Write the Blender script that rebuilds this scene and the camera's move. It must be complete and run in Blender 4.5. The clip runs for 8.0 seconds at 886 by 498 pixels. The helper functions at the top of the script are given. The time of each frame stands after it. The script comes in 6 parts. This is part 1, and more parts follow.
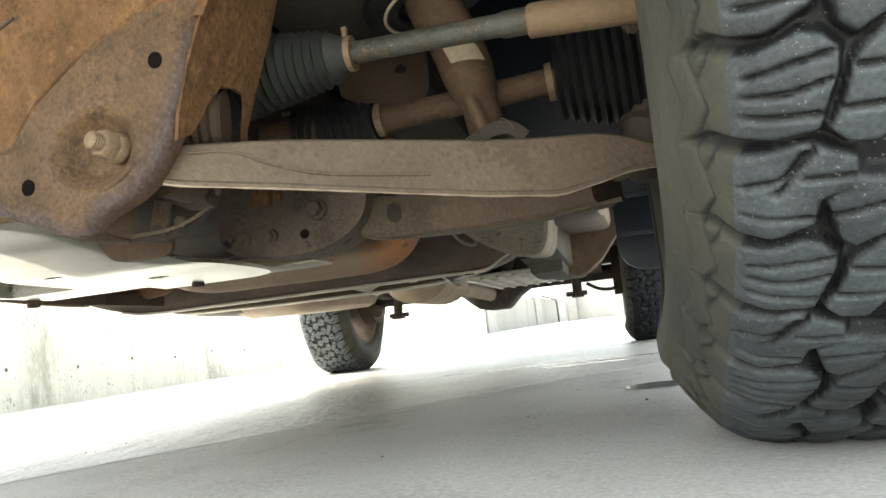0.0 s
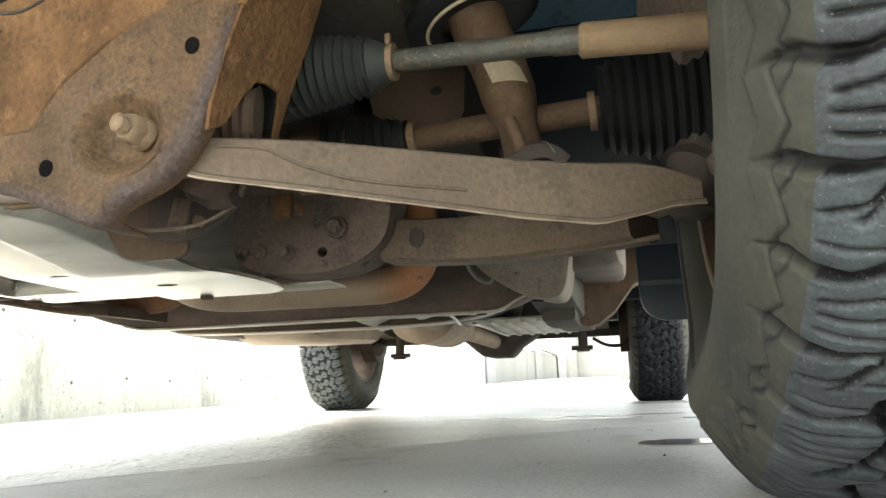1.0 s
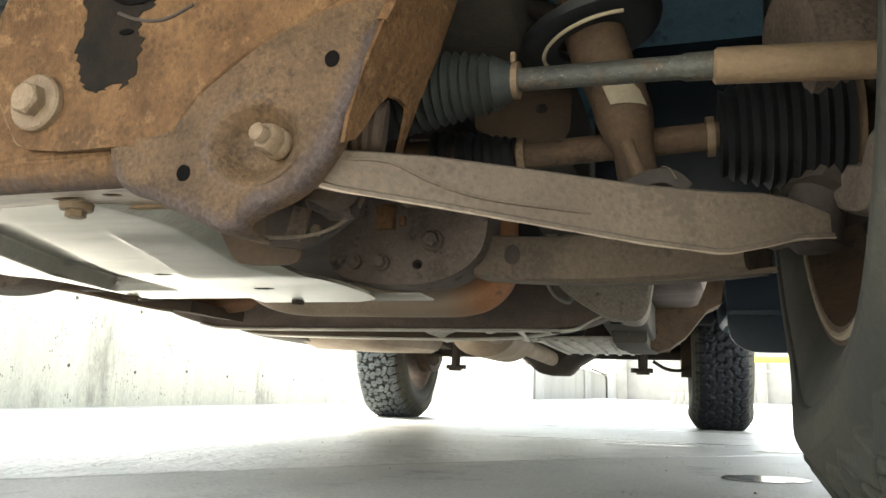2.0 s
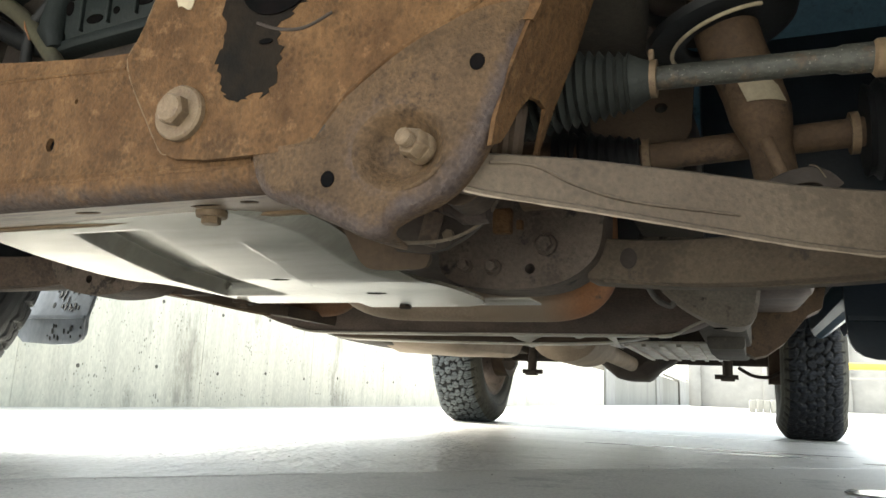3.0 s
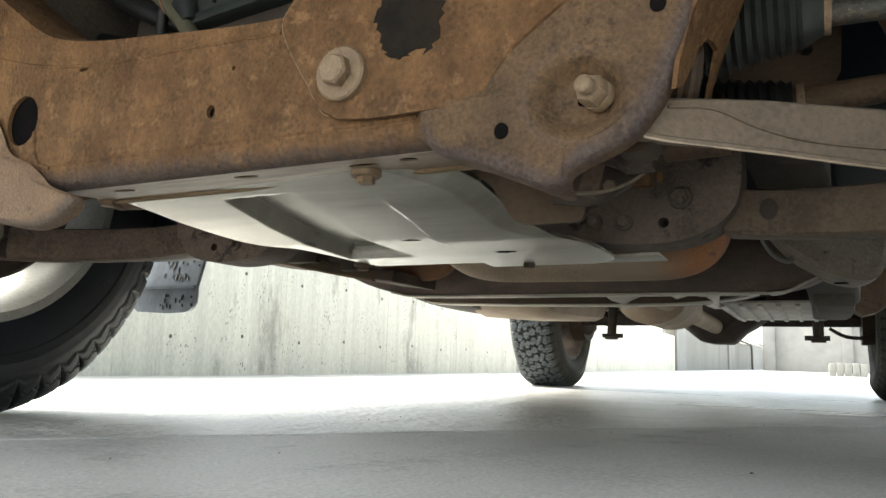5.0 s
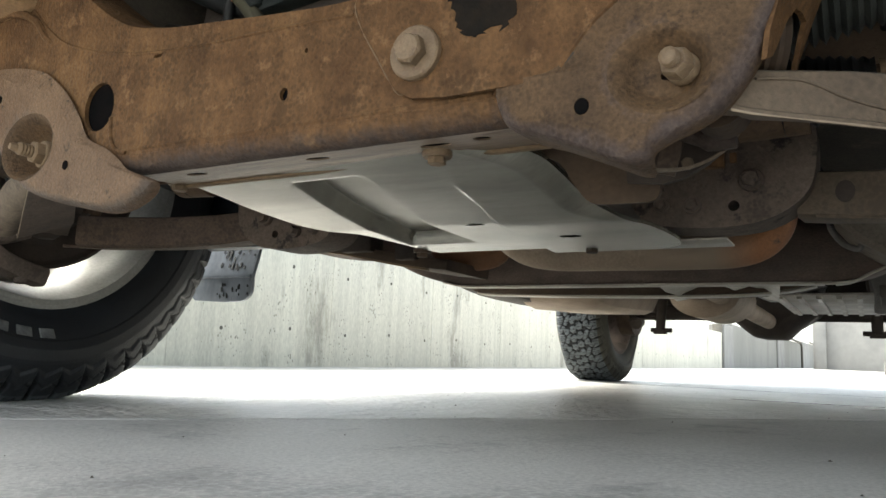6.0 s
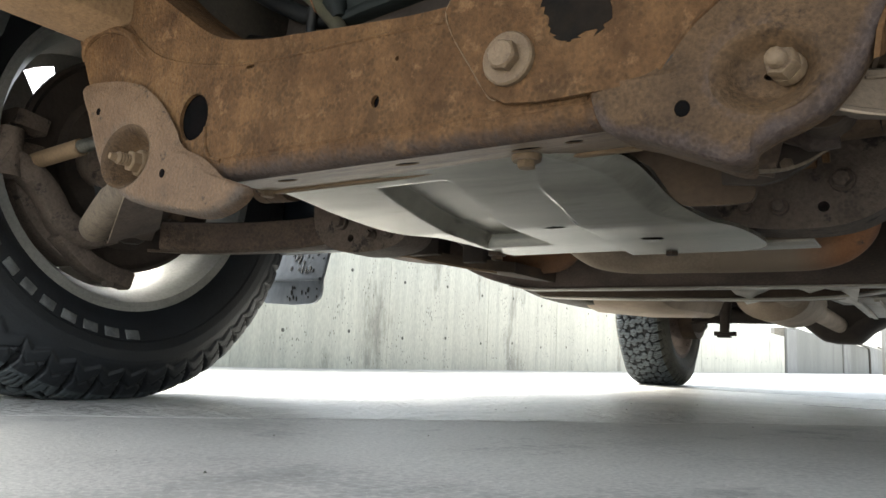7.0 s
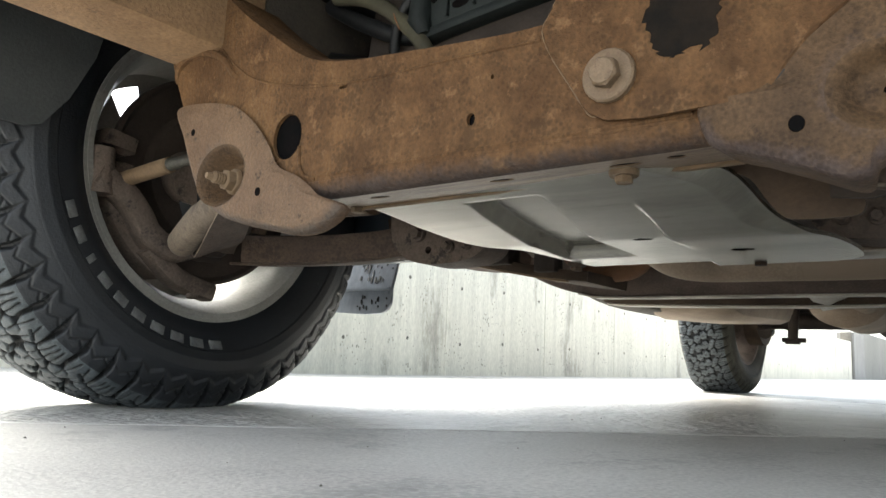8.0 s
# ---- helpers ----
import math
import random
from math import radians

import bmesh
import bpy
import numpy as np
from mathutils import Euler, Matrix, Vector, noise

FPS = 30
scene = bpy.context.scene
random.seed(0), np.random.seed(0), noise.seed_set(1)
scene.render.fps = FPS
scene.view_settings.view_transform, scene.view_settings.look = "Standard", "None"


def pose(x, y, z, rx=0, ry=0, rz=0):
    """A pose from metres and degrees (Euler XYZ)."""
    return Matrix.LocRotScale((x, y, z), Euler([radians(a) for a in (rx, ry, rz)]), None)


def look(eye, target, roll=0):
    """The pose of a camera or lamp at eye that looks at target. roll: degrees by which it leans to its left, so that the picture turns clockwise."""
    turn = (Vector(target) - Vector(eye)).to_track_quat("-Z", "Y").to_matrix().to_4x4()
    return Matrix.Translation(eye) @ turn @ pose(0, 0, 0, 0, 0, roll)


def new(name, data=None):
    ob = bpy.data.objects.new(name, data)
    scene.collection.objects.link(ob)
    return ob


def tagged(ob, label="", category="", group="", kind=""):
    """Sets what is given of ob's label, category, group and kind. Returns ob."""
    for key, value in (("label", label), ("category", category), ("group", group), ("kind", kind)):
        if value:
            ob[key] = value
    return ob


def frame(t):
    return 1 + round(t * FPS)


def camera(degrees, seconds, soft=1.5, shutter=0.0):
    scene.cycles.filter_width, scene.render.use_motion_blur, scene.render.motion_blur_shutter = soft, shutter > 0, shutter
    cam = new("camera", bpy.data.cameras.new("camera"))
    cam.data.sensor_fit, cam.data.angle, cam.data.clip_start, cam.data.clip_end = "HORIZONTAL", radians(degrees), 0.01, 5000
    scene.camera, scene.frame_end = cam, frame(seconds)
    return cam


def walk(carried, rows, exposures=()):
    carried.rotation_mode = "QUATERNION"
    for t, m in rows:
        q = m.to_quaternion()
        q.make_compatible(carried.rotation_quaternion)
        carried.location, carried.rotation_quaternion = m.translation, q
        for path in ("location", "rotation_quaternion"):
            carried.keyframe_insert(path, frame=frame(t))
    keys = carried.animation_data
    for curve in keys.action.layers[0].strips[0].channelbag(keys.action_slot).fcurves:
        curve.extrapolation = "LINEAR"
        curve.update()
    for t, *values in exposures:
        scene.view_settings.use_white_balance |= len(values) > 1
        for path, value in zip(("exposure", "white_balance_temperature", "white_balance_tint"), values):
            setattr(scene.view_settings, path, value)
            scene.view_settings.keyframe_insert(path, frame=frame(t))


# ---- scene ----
cam = camera(62.4, 8.0)
PATH = [
    (0, (0.611, -0.393, 0.148), (0.183, 1.547, 0.374), -6.6),
    (0.5, (0.604, -0.368, 0.142), (0.208, 1.563, 0.481), -4.8),
    (1, (0.586, -0.367, 0.135), (0.157, 1.555, 0.487), -2.1),
    (1.5, (0.56, -0.372, 0.138), (0.065, 1.53, 0.509), 0.1),
    (2.8, (0.509, -0.381, 0.144), (-0.195, 1.451, 0.53), 2.6),
    (3, (0.495, -0.384, 0.142), (-0.241, 1.435, 0.526), 2.4),
    (3.5, (0.482, -0.389, 0.14), (-0.278, 1.427, 0.495), 1.7),
    (4, (0.472, -0.393, 0.14), (-0.331, 1.405, 0.491), 1.6),
    (4.5, (0.446, -0.406, 0.138), (-0.435, 1.359, 0.471), 1.9),
    (4.7, (0.439, -0.409, 0.134), (-0.449, 1.355, 0.447), 1.8),
    (5.8, (0.413, -0.42, 0.118), (-0.541, 1.317, 0.391), 2.0),
    (6, (0.409, -0.421, 0.116), (-0.584, 1.293, 0.395), 2.2),
    (6.5, (0.397, -0.431, 0.114), (-0.655, 1.248, 0.391), 2.4),
    (7, (0.387, -0.443, 0.114), (-0.725, 1.195, 0.395), 2.5),
    (7.5, (0.374, -0.457, 0.119), (-0.784, 1.146, 0.415), 2.4),
    (8, (0.361, -0.472, 0.12), (-0.863, 1.084, 0.409), 2.5),
]
walk(cam, [(t, look(eye, target, roll)) for t, eye, target, roll in PATH],
     [(0.0, 4.44, 6950, 3), (0.6, 4.52, 6950, 3), (1.0, 4.51, 6950, 3), (2.0, 4.36, 6900, 3), (3.5, 3.84, 6700, 3), (5.0, 3.68, 6650, 3.5), (6.2, 3.43, 6550, 5), (7.0, 3.44, 6500, 5.5), (8.0, 3.58, 6500, 6.5)])

# ---- world and sun ----
SUN_EL, SUN_AZ = radians(50), radians(277)
world = bpy.data.worlds.new("sky")
scene.world = world
world.use_nodes = True
wt = world.node_tree
sky = wt.nodes.new("ShaderNodeTexSky")
sky.sky_type, sky.sun_disc, sky.sun_elevation, sky.sun_rotation = "NISHITA", False, SUN_EL, SUN_AZ
sky.air_density, sky.dust_density = 1.0, 3.0
bg = wt.nodes["Background"]
bg.inputs["Strength"].default_value = 0.09
veil = wt.nodes.new("ShaderNodeHueSaturation")      # thin overcast greys the sky
veil.inputs["Saturation"].default_value = 0.4
wt.links.new(sky.outputs["Color"], veil.inputs["Color"])
wt.links.new(veil.outputs["Color"], bg.inputs["Color"])
lamp = bpy.data.lights.new("sun", "SUN")
lamp.energy, lamp.angle, lamp.color = 1.35, radians(46), (1.0, 0.965, 0.90)
sun = new("sun", lamp)
sun_dir = Vector((math.sin(SUN_AZ) * math.cos(SUN_EL), math.cos(SUN_AZ) * math.cos(SUN_EL), math.sin(SUN_EL)))
sun.matrix_world = look(sun_dir * 30, (0, 0, 0))


# ---- materials ----
def mat(name, c1, c2, scale=8.0, rough=0.7, metal=0.0, bump=0.3, fine=220.0, c3=None, c3_at=0.62, stretch=(1, 1, 1), rough2=None, dist=0.002, spec=0.5, grain_amt=0.12, speck=0.0, speck_scale=170.0, streak=0.0, wear_shade=None, wear_z=None, fleck=None, mid=None):
    """Two colours mixed by broad noise, a fine grain on top, an optional third colour in patches."""
    m = bpy.data.materials.new(name)
    m.use_nodes = True
    n, l = m.node_tree.nodes, m.node_tree.links
    b = n["Principled BSDF"]
    b.inputs["Specular IOR Level"].default_value = spec
    tc = n.new("ShaderNodeTexCoord")
    mp = n.new("ShaderNodeMapping")
    mp.inputs["Scale"].default_value = stretch
    l.new(tc.outputs["Object"], mp.inputs["Vector"])

    def noise_tex(sc, detail, rg=0.6):
        t = n.new("ShaderNodeTexNoise")
        t.inputs["Scale"].default_value, t.inputs["Detail"].default_value, t.inputs["Roughness"].default_value = sc, detail, rg
        l.new(mp.outputs["Vector"], t.inputs["Vector"])
        return t

    def ramp(src, a, z):
        r = n.new("ShaderNodeMapRange")
        r.inputs["From Min"].default_value, r.inputs["From Max"].default_value = a, z
        l.new(src, r.inputs["Value"])
        return r.outputs["Result"]

    def mix(fac, a, z):
        x = n.new("ShaderNodeMix")
        x.data_type = "RGBA"
        l.new(fac, x.inputs["Factor"])
        for k, v in (("A", a), ("B", z)):
            sock = [q for q in x.inputs if q.name == k and q.type == "RGBA"][0]
            if isinstance(v, tuple):
                sock.default_value = (*v, 1)
            else:
                l.new(v, sock)
        return [q for q in x.outputs if q.type == "RGBA"][0]

    broad, grain = noise_tex(scale, 6), noise_tex(fine, 3)
    col = mix(ramp(broad.outputs["Fac"], 0.35, 0.65), c1, c2)
    if c3:
        patch = noise_tex(scale * 2.7, 8, 0.7)
        col = mix(ramp(patch.outputs["Fac"], c3_at - 0.03, c3_at + 0.05), col, c3)
    if wear_shade:
        # rubbed edges, painted tread shade: mesh value or a height band, frayed by noise
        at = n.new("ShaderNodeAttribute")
        at.attribute_name = "wear_shade"
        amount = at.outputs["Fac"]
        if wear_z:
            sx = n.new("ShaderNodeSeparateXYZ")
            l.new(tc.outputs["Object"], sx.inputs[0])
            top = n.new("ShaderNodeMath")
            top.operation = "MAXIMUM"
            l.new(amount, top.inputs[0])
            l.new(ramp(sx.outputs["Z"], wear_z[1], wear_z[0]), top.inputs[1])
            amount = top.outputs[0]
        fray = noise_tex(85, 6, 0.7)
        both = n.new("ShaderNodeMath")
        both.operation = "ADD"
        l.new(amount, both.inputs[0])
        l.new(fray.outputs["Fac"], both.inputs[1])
        col = mix(ramp(both.outputs[0], 0.75, 1.25), col, wear_shade)
    if fleck:
        grit = noise_tex(620, 1)
        col = mix(ramp(grit.outputs["Fac"], 0.69, 0.73), col, fleck)
    dark = mix(ramp(grain.outputs["Fac"], 0.3, 0.7), (1 - grain_amt,) * 3, (1 + grain_amt,) * 3)
    if speck:
        # small pits and grit, gathered in places
        v = n.new("ShaderNodeTexVoronoi")
        v.inputs["Scale"].default_value = speck_scale
        l.new(mp.outputs["Vector"], v.inputs["Vector"])
        where = noise_tex(scale * 1.7, 4)
        less = n.new("ShaderNodeMath")
        less.operation = "SUBTRACT"
        l.new(v.outputs["Distance"], less.inputs[0])
        l.new(ramp(where.outputs["Fac"], 0.42, 0.75), less.inputs[1])
        dark = mix(ramp(less.outputs[0], -0.25, 0.12), (1 - speck,) * 3, dark)
    if streak:
        m2 = n.new("ShaderNodeMapping")
        m2.inputs["Scale"].default_value = (14, 14, 0.9)
        l.new(tc.outputs["Object"], m2.inputs["Vector"])
        st = n.new("ShaderNodeTexNoise")
        st.inputs["Scale"].default_value, st.inputs["Detail"].default_value = 3.0, 5
        l.new(m2.outputs["Vector"], st.inputs["Vector"])
        two = n.new("ShaderNodeMix")
        two.data_type, two.blend_type = "RGBA", "MULTIPLY"
        two.inputs["Factor"].default_value = 1.0
        qa, qb = [q for q in two.inputs if q.type == "RGBA"]
        l.new(dark, qa)
        l.new(mix(ramp(st.outputs["Fac"], 0.35, 0.65), (1 - streak,) * 3, (1 + streak,) * 3), qb)
        dark = [q for q in two.outputs if q.type == "RGBA"][0]
    mul = n.new("ShaderNodeMix")
    mul.data_type, mul.blend_type = "RGBA", "MULTIPLY"
    mul.inputs["Factor"].default_value = 1.0
    ca, cb = [q for q in mul.inputs if q.type == "RGBA"]
    l.new(col, ca)
    l.new(dark, cb)
    l.new([q for q in mul.outputs if q.type == "RGBA"][0], b.inputs["Base Color"])
    b.inputs["Metallic"].default_value = metal
    rr = n.new("ShaderNodeMapRange")
    rr.inputs["To Min"].default_value, rr.inputs["To Max"].default_value = rough, rough2 if rough2 is not None else min(1, rough + 0.15)
    l.new(broad.outputs["Fac"], rr.inputs["Value"])
    l.new(rr.outputs["Result"], b.inputs["Roughness"])
    if bump:
        add = n.new("ShaderNodeMath")
        add.operation = "ADD"
        l.new(grain.outputs["Fac"], add.inputs[0])
        l.new(broad.outputs["Fac"], add.inputs[1])
        if mid:
            wave, more = noise_tex(mid[0], 3), n.new("ShaderNodeMath")
            more.operation, more.inputs[1].default_value = "MULTIPLY_ADD", mid[1]
            l.new(wave.outputs["Fac"], more.inputs[0])
            l.new(grain.outputs["Fac"], more.inputs[2])
            l.new(more.outputs[0], add.inputs[0])
        bp = n.new("ShaderNodeBump")
        bp.inputs["Strength"].default_value, bp.inputs["Distance"].default_value = bump, dist
        l.new(add.outputs[0], bp.inputs["Height"])
        l.new(bp.outputs["Normal"], b.inputs["Normal"])
    return m


RUST = mat("dusty_rusted_steel", (0.104, 0.0550, 0.0225), (0.058, 0.0285, 0.0115), 19, 0.75, 0.0, 0.55, 240, (0.122, 0.068, 0.031), 0.59, (1, 1, 0.9), spec=0.2, grain_amt=0.22, speck=0.34, speck_scale=240, streak=0.09, mid=(120, 1.5), wear_shade=(0.047, 0.0345, 0.0285), wear_z=(0.262, 0.288))
# One bracket steel, darkened and lightened to paint the light's falloff between sides.
RUST_GREY = mat("worn_brown_steel", (0.081, 0.0475, 0.0230), (0.052, 0.0310, 0.0160), 21, 0.65, 0.0, 0.6, 320, (0.034, 0.0200, 0.0110), 0.60, spec=0.2, grain_amt=0.28, speck=0.34, speck_scale=260, mid=(110, 0.8), wear_shade=(0.060, 0.0440, 0.0385))
RUST_LIT = mat("lit_worn_brown_steel", (0.125, 0.077, 0.044), (0.090, 0.054, 0.031), 17, 0.6, 0.0, 0.8, 320, (0.032, 0.0195, 0.0105), 0.60, spec=0.25, grain_amt=0.18, speck=0.2, speck_scale=330, mid=(80, 0.35), wear_shade=(0.072, 0.054, 0.042))
# Worn steel, lighter than the front face to paint in floor bounce.
UNDERSIDE = mat("worn_floor_lit_underside", (0.21, 0.145, 0.094), (0.115, 0.078, 0.049), 16, 0.40, 0.15, 0.3, 260, (0.085, 0.048, 0.026), 0.57, (0.4, 3, 1), grain_amt=0.22, speck=0.25)
GRIME = mat("brown_grimy_steel", (0.114, 0.086, 0.067), (0.077, 0.058, 0.046), 14, 0.75, 0.0, 0.5, 240, (0.026, 0.020, 0.017), 0.61, grain_amt=0.2, speck=0.28, speck_scale=240, spec=0.3, mid=(75, 1.4))
ARM_BROWN = mat("brown_arm_steel", (0.078, 0.052, 0.035), (0.053, 0.035, 0.025), 13, 0.8, 0.0, 0.8, 260, (0.046, 0.030, 0.022), 0.61, grain_amt=0.26, speck=0.35, speck_scale=150, mid=(60, 0.9))
ARM_PALE = mat("dust_coated_arm_steel", (0.120, 0.090, 0.062), (0.082, 0.062, 0.043), 12, 0.85, 0.0, 0.5, 260, (0.066, 0.046, 0.034), 0.58, grain_amt=0.25, speck=0.35, speck_scale=190, mid=(60, 0.8))
ARM = mat("muddy_arm_steel", (0.110, 0.080, 0.053), (0.078, 0.056, 0.038), 9, 0.8, 0.0, 0.45, 260, (0.046, 0.034, 0.025), 0.65, grain_amt=0.18, speck=0.26, speck_scale=190, mid=(60, 0.9))
ARM_DUST = mat("brown_dusty_steel", (0.165, 0.135, 0.105), (0.120, 0.098, 0.076), 12, 0.8, 0.0, 0.4, 240, (0.045, 0.035, 0.027), 0.6, grain_amt=0.2)
TAN_RAIL = mat("tan_dusty_frame_steel", (0.200, 0.120, 0.058), (0.140, 0.080, 0.038), 9, 0.8, 0.0, 0.5, 240, (0.07, 0.04, 0.019), 0.62, grain_amt=0.22)
ROD = mat("dark_rod_steel", (0.056, 0.054, 0.043), (0.026, 0.025, 0.020), 24, 0.55, 0.2, 0.5, 240, (0.060, 0.042, 0.026), 0.57, grain_amt=0.25, speck=0.35, speck_scale=260, fleck=(0.16, 0.15, 0.125))
# Dusty frame steel, darkened to paint the shade behind the crossmember.
SHADED_RAIL = mat("dusty_shaded_frame_steel", (0.048, 0.040, 0.030), (0.029, 0.024, 0.019), 10, 0.8, 0.0, 0.4, 240, (0.06, 0.046, 0.037), 0.6, grain_amt=0.2)
DARK_STEEL = mat("dark_grimy_steel", (0.044, 0.033, 0.026), (0.024, 0.019, 0.016), 10, 0.7, 0.0, 0.4, 200, spec=0.25)
UNDER_STEEL = mat("dusty_brown_underside_steel", (0.115, 0.083, 0.066), (0.072, 0.054, 0.045), 9, 0.6, 0.0, 0.4, 200, (0.10, 0.07, 0.05), 0.62, (1, 1, 2), spec=0.3, grain_amt=0.2, speck=0.2)
BROWN_STEEL = mat("brown_steel", (0.060, 0.039, 0.024), (0.034, 0.023, 0.016), 12, 0.75, 0.0, 0.4, 200, spec=0.3)
SKID = mat("brushed_skid_metal", (0.40, 0.375, 0.32), (0.31, 0.29, 0.245), 6, 0.20, 0.88, 0.02, 160, (0.27, 0.245, 0.20), 0.62, (0.5, 5, 1), grain_amt=0.12, rough2=0.30)
BLACK_RUBBER = mat("black_rubber", (0.005, 0.0055, 0.0065), (0.009, 0.0095, 0.010), 12, 0.5, 0, 0.2, spec=0.3)
GREY_RUBBER = mat("dusty_grey_rubber", (0.0130, 0.0150, 0.0112), (0.0065, 0.0075, 0.0058), 14, 0.7, 0, 0.3)
LINER = mat("grey_liner_plastic", (0.050, 0.053, 0.052), (0.034, 0.037, 0.037), 6, 0.7, 0, 0.2, spec=0.3)
TEAL = mat("dusty_dark_plastic", (0.011, 0.015, 0.0145), (0.006, 0.008, 0.008), 14, 0.6, 0, 0.3, spec=0.3)
PLASTIC = mat("black_plastic", (0.010, 0.0105, 0.012), (0.016, 0.016, 0.017), 6, 0.7, 0, 0.15, spec=0.15)
ORANGE = mat("orange_rusted_pipe", (0.25, 0.105, 0.040), (0.15, 0.075, 0.038), 9, 0.7, 0.1, 0.4, 240, (0.17, 0.10, 0.06), 0.62)
OLIVE = mat("olive_cable", (0.060, 0.054, 0.030), (0.040, 0.036, 0.022), 20, 0.7, 0, 0.3)
PIPE = mat("dusty_exhaust_pipe", (0.30, 0.23, 0.165), (0.21, 0.16, 0.115), 9, 0.6, 0.3, 0.3, 240)


def bend_material():
    """Dusty pipe that turns to orange rust towards the bend."""
    m = mat("heat_rusted_bend", (0.36, 0.160, 0.070), (0.25, 0.115, 0.055), 9, 0.6, 0.3, 0.3, 240, (0.10, 0.07, 0.05), 0.64)
    n, l = m.node_tree.nodes, m.node_tree.links
    b = n["Principled BSDF"]
    src = b.inputs["Base Color"].links[0].from_socket
    tc = [q for q in n if q.type == "TEX_COORD"][0]
    sx = n.new("ShaderNodeSeparateXYZ")
    l.new(tc.outputs["Object"], sx.inputs[0])
    r = n.new("ShaderNodeMapRange")
    r.inputs["From Min"].default_value, r.inputs["From Max"].default_value = 0.215, 0.28
    l.new(sx.outputs["X"], r.inputs["Value"])
    x = n.new("ShaderNodeMix")
    x.data_type = "RGBA"
    l.new(r.outputs["Result"], x.inputs["Factor"])
    qa, qb = [q for q in x.inputs if q.type == "RGBA"]
    qa.default_value = (0.255, 0.195, 0.14, 1)
    l.new(src, qb)
    l.new([q for q in x.outputs if q.type == "RGBA"][0], b.inputs["Base Color"])
    return m


BEND = bend_material()
TAN = mat("tan_dusty_steel", (0.150, 0.098, 0.052), (0.104, 0.066, 0.036), 12, 0.75, 0.0, 0.3, 240)
ZINC = mat("yellow_zinc_bolt", (0.155, 0.105, 0.060), (0.11, 0.072, 0.040), 60, 0.6, 0.15, 0.4, 400, (0.10, 0.06, 0.035), 0.58)
CAST = mat("cast_aluminium", (0.15, 0.14, 0.125), (0.10, 0.092, 0.082), 14, 0.5, 0.4, 0.3, 200)
ALLOY = mat("alloy_rim", (0.30, 0.29, 0.265), (0.21, 0.203, 0.185), 6, 0.42, 0.5, 0.1, 200)
BLUE = mat("blue_paint", (0.020, 0.050, 0.072), (0.025, 0.060, 0.090), 5, 0.25, 0.2, 0.0)
# Body blue lightened to stand for light through the wheel arch gap.
LIT_WING_BLUE = mat("lit_blue_wing_paint", (0.075, 0.150, 0.205), (0.055, 0.112, 0.155), 9, 0.4, 0.0, 0.2, 200, (0.030, 0.045, 0.055), 0.60)
# Blue darkened to stand for surfaces the sky leaves unlit.
UNLIT_BLUE = mat("unlit_blue_rubber", (0.0045, 0.0085, 0.014), (0.007, 0.013, 0.020), 9, 0.35, 0, 0.2, 200)
GROOVE = mat("tread_groove_rubber", (0.007, 0.0075, 0.0075), (0.011, 0.0115, 0.0115), 20, 0.9, 0, 0.3, spec=0.1)
TYRE = mat("tyre_rubber", (0.044, 0.051, 0.054), (0.023, 0.0265, 0.0285), 22, 0.5, 0, 0.5, 420, (0.038, 0.041, 0.042), 0.6, grain_amt=0.25, dist=0.001, wear_shade=(0.004, 0.0042, 0.0044), spec=0.28, fleck=(0.085, 0.088, 0.088))
# Treads for a shaded wheel and for dusty wheels in side light.
SHADED_TYRE = mat("shaded_tyre_rubber", (0.0060, 0.0075, 0.0118), (0.0040, 0.0050, 0.0075), 18, 0.5, 0, 0.3, 300, spec=0.3, wear_shade=(0.004, 0.0042, 0.0044))
LIT_DUSTY_TREAD = mat("lit_dusty_grey_tread", (0.070, 0.079, 0.083), (0.042, 0.048, 0.051), 18, 0.6, 0, 0.4, 300, (0.090, 0.098, 0.099), 0.62, wear_shade=(0.006, 0.0063, 0.0066), spec=0.28)
SHAFT = mat("brown_shaft_steel", (0.082, 0.050, 0.028), (0.053, 0.033, 0.020), 14, 0.7, 0.0, 0.4, 240, (0.030, 0.020, 0.014), 0.6, spec=0.3, grain_amt=0.2)
SIDEWALL = mat("sidewall_rubber", (0.0085, 0.0103, 0.0130), (0.0052, 0.0064, 0.0082), 10, 0.5, 0, 0.3, 260, (0.030, 0.032, 0.034), 0.68, wear_shade=(0.005, 0.0055, 0.006))
DUSTY = mat("dust_coated_sidewall", (0.0420, 0.0385, 0.0260), (0.0190, 0.0190, 0.0140), 7, 0.75, 0, 0.3, 240, (0.028, 0.028, 0.0225), 0.62, wear_shade=(0.006, 0.006, 0.0055))
PANEL = mat("pale_shield_metal", (0.40, 0.365, 0.31), (0.27, 0.245, 0.205), 8, 0.45, 0.5, 0.2, 160)
LETTER = mat("raised_white_letter", (0.12, 0.12, 0.115), (0.055, 0.056, 0.056), 40, 0.7, 0, 0.2)
STAIN = mat("black_tar_stain", (0.006, 0.005, 0.0042), (0.016, 0.011, 0.0075), 24, 0.8, 0, 0.4, spec=0.1)
FLAP = mat("blue_grey_mud_flap", (0.155, 0.175, 0.205), (0.095, 0.108, 0.128), 16, 0.25, 0, 0.2, 120, (0.05, 0.057, 0.068), 0.64, (1, 1, 0.5))


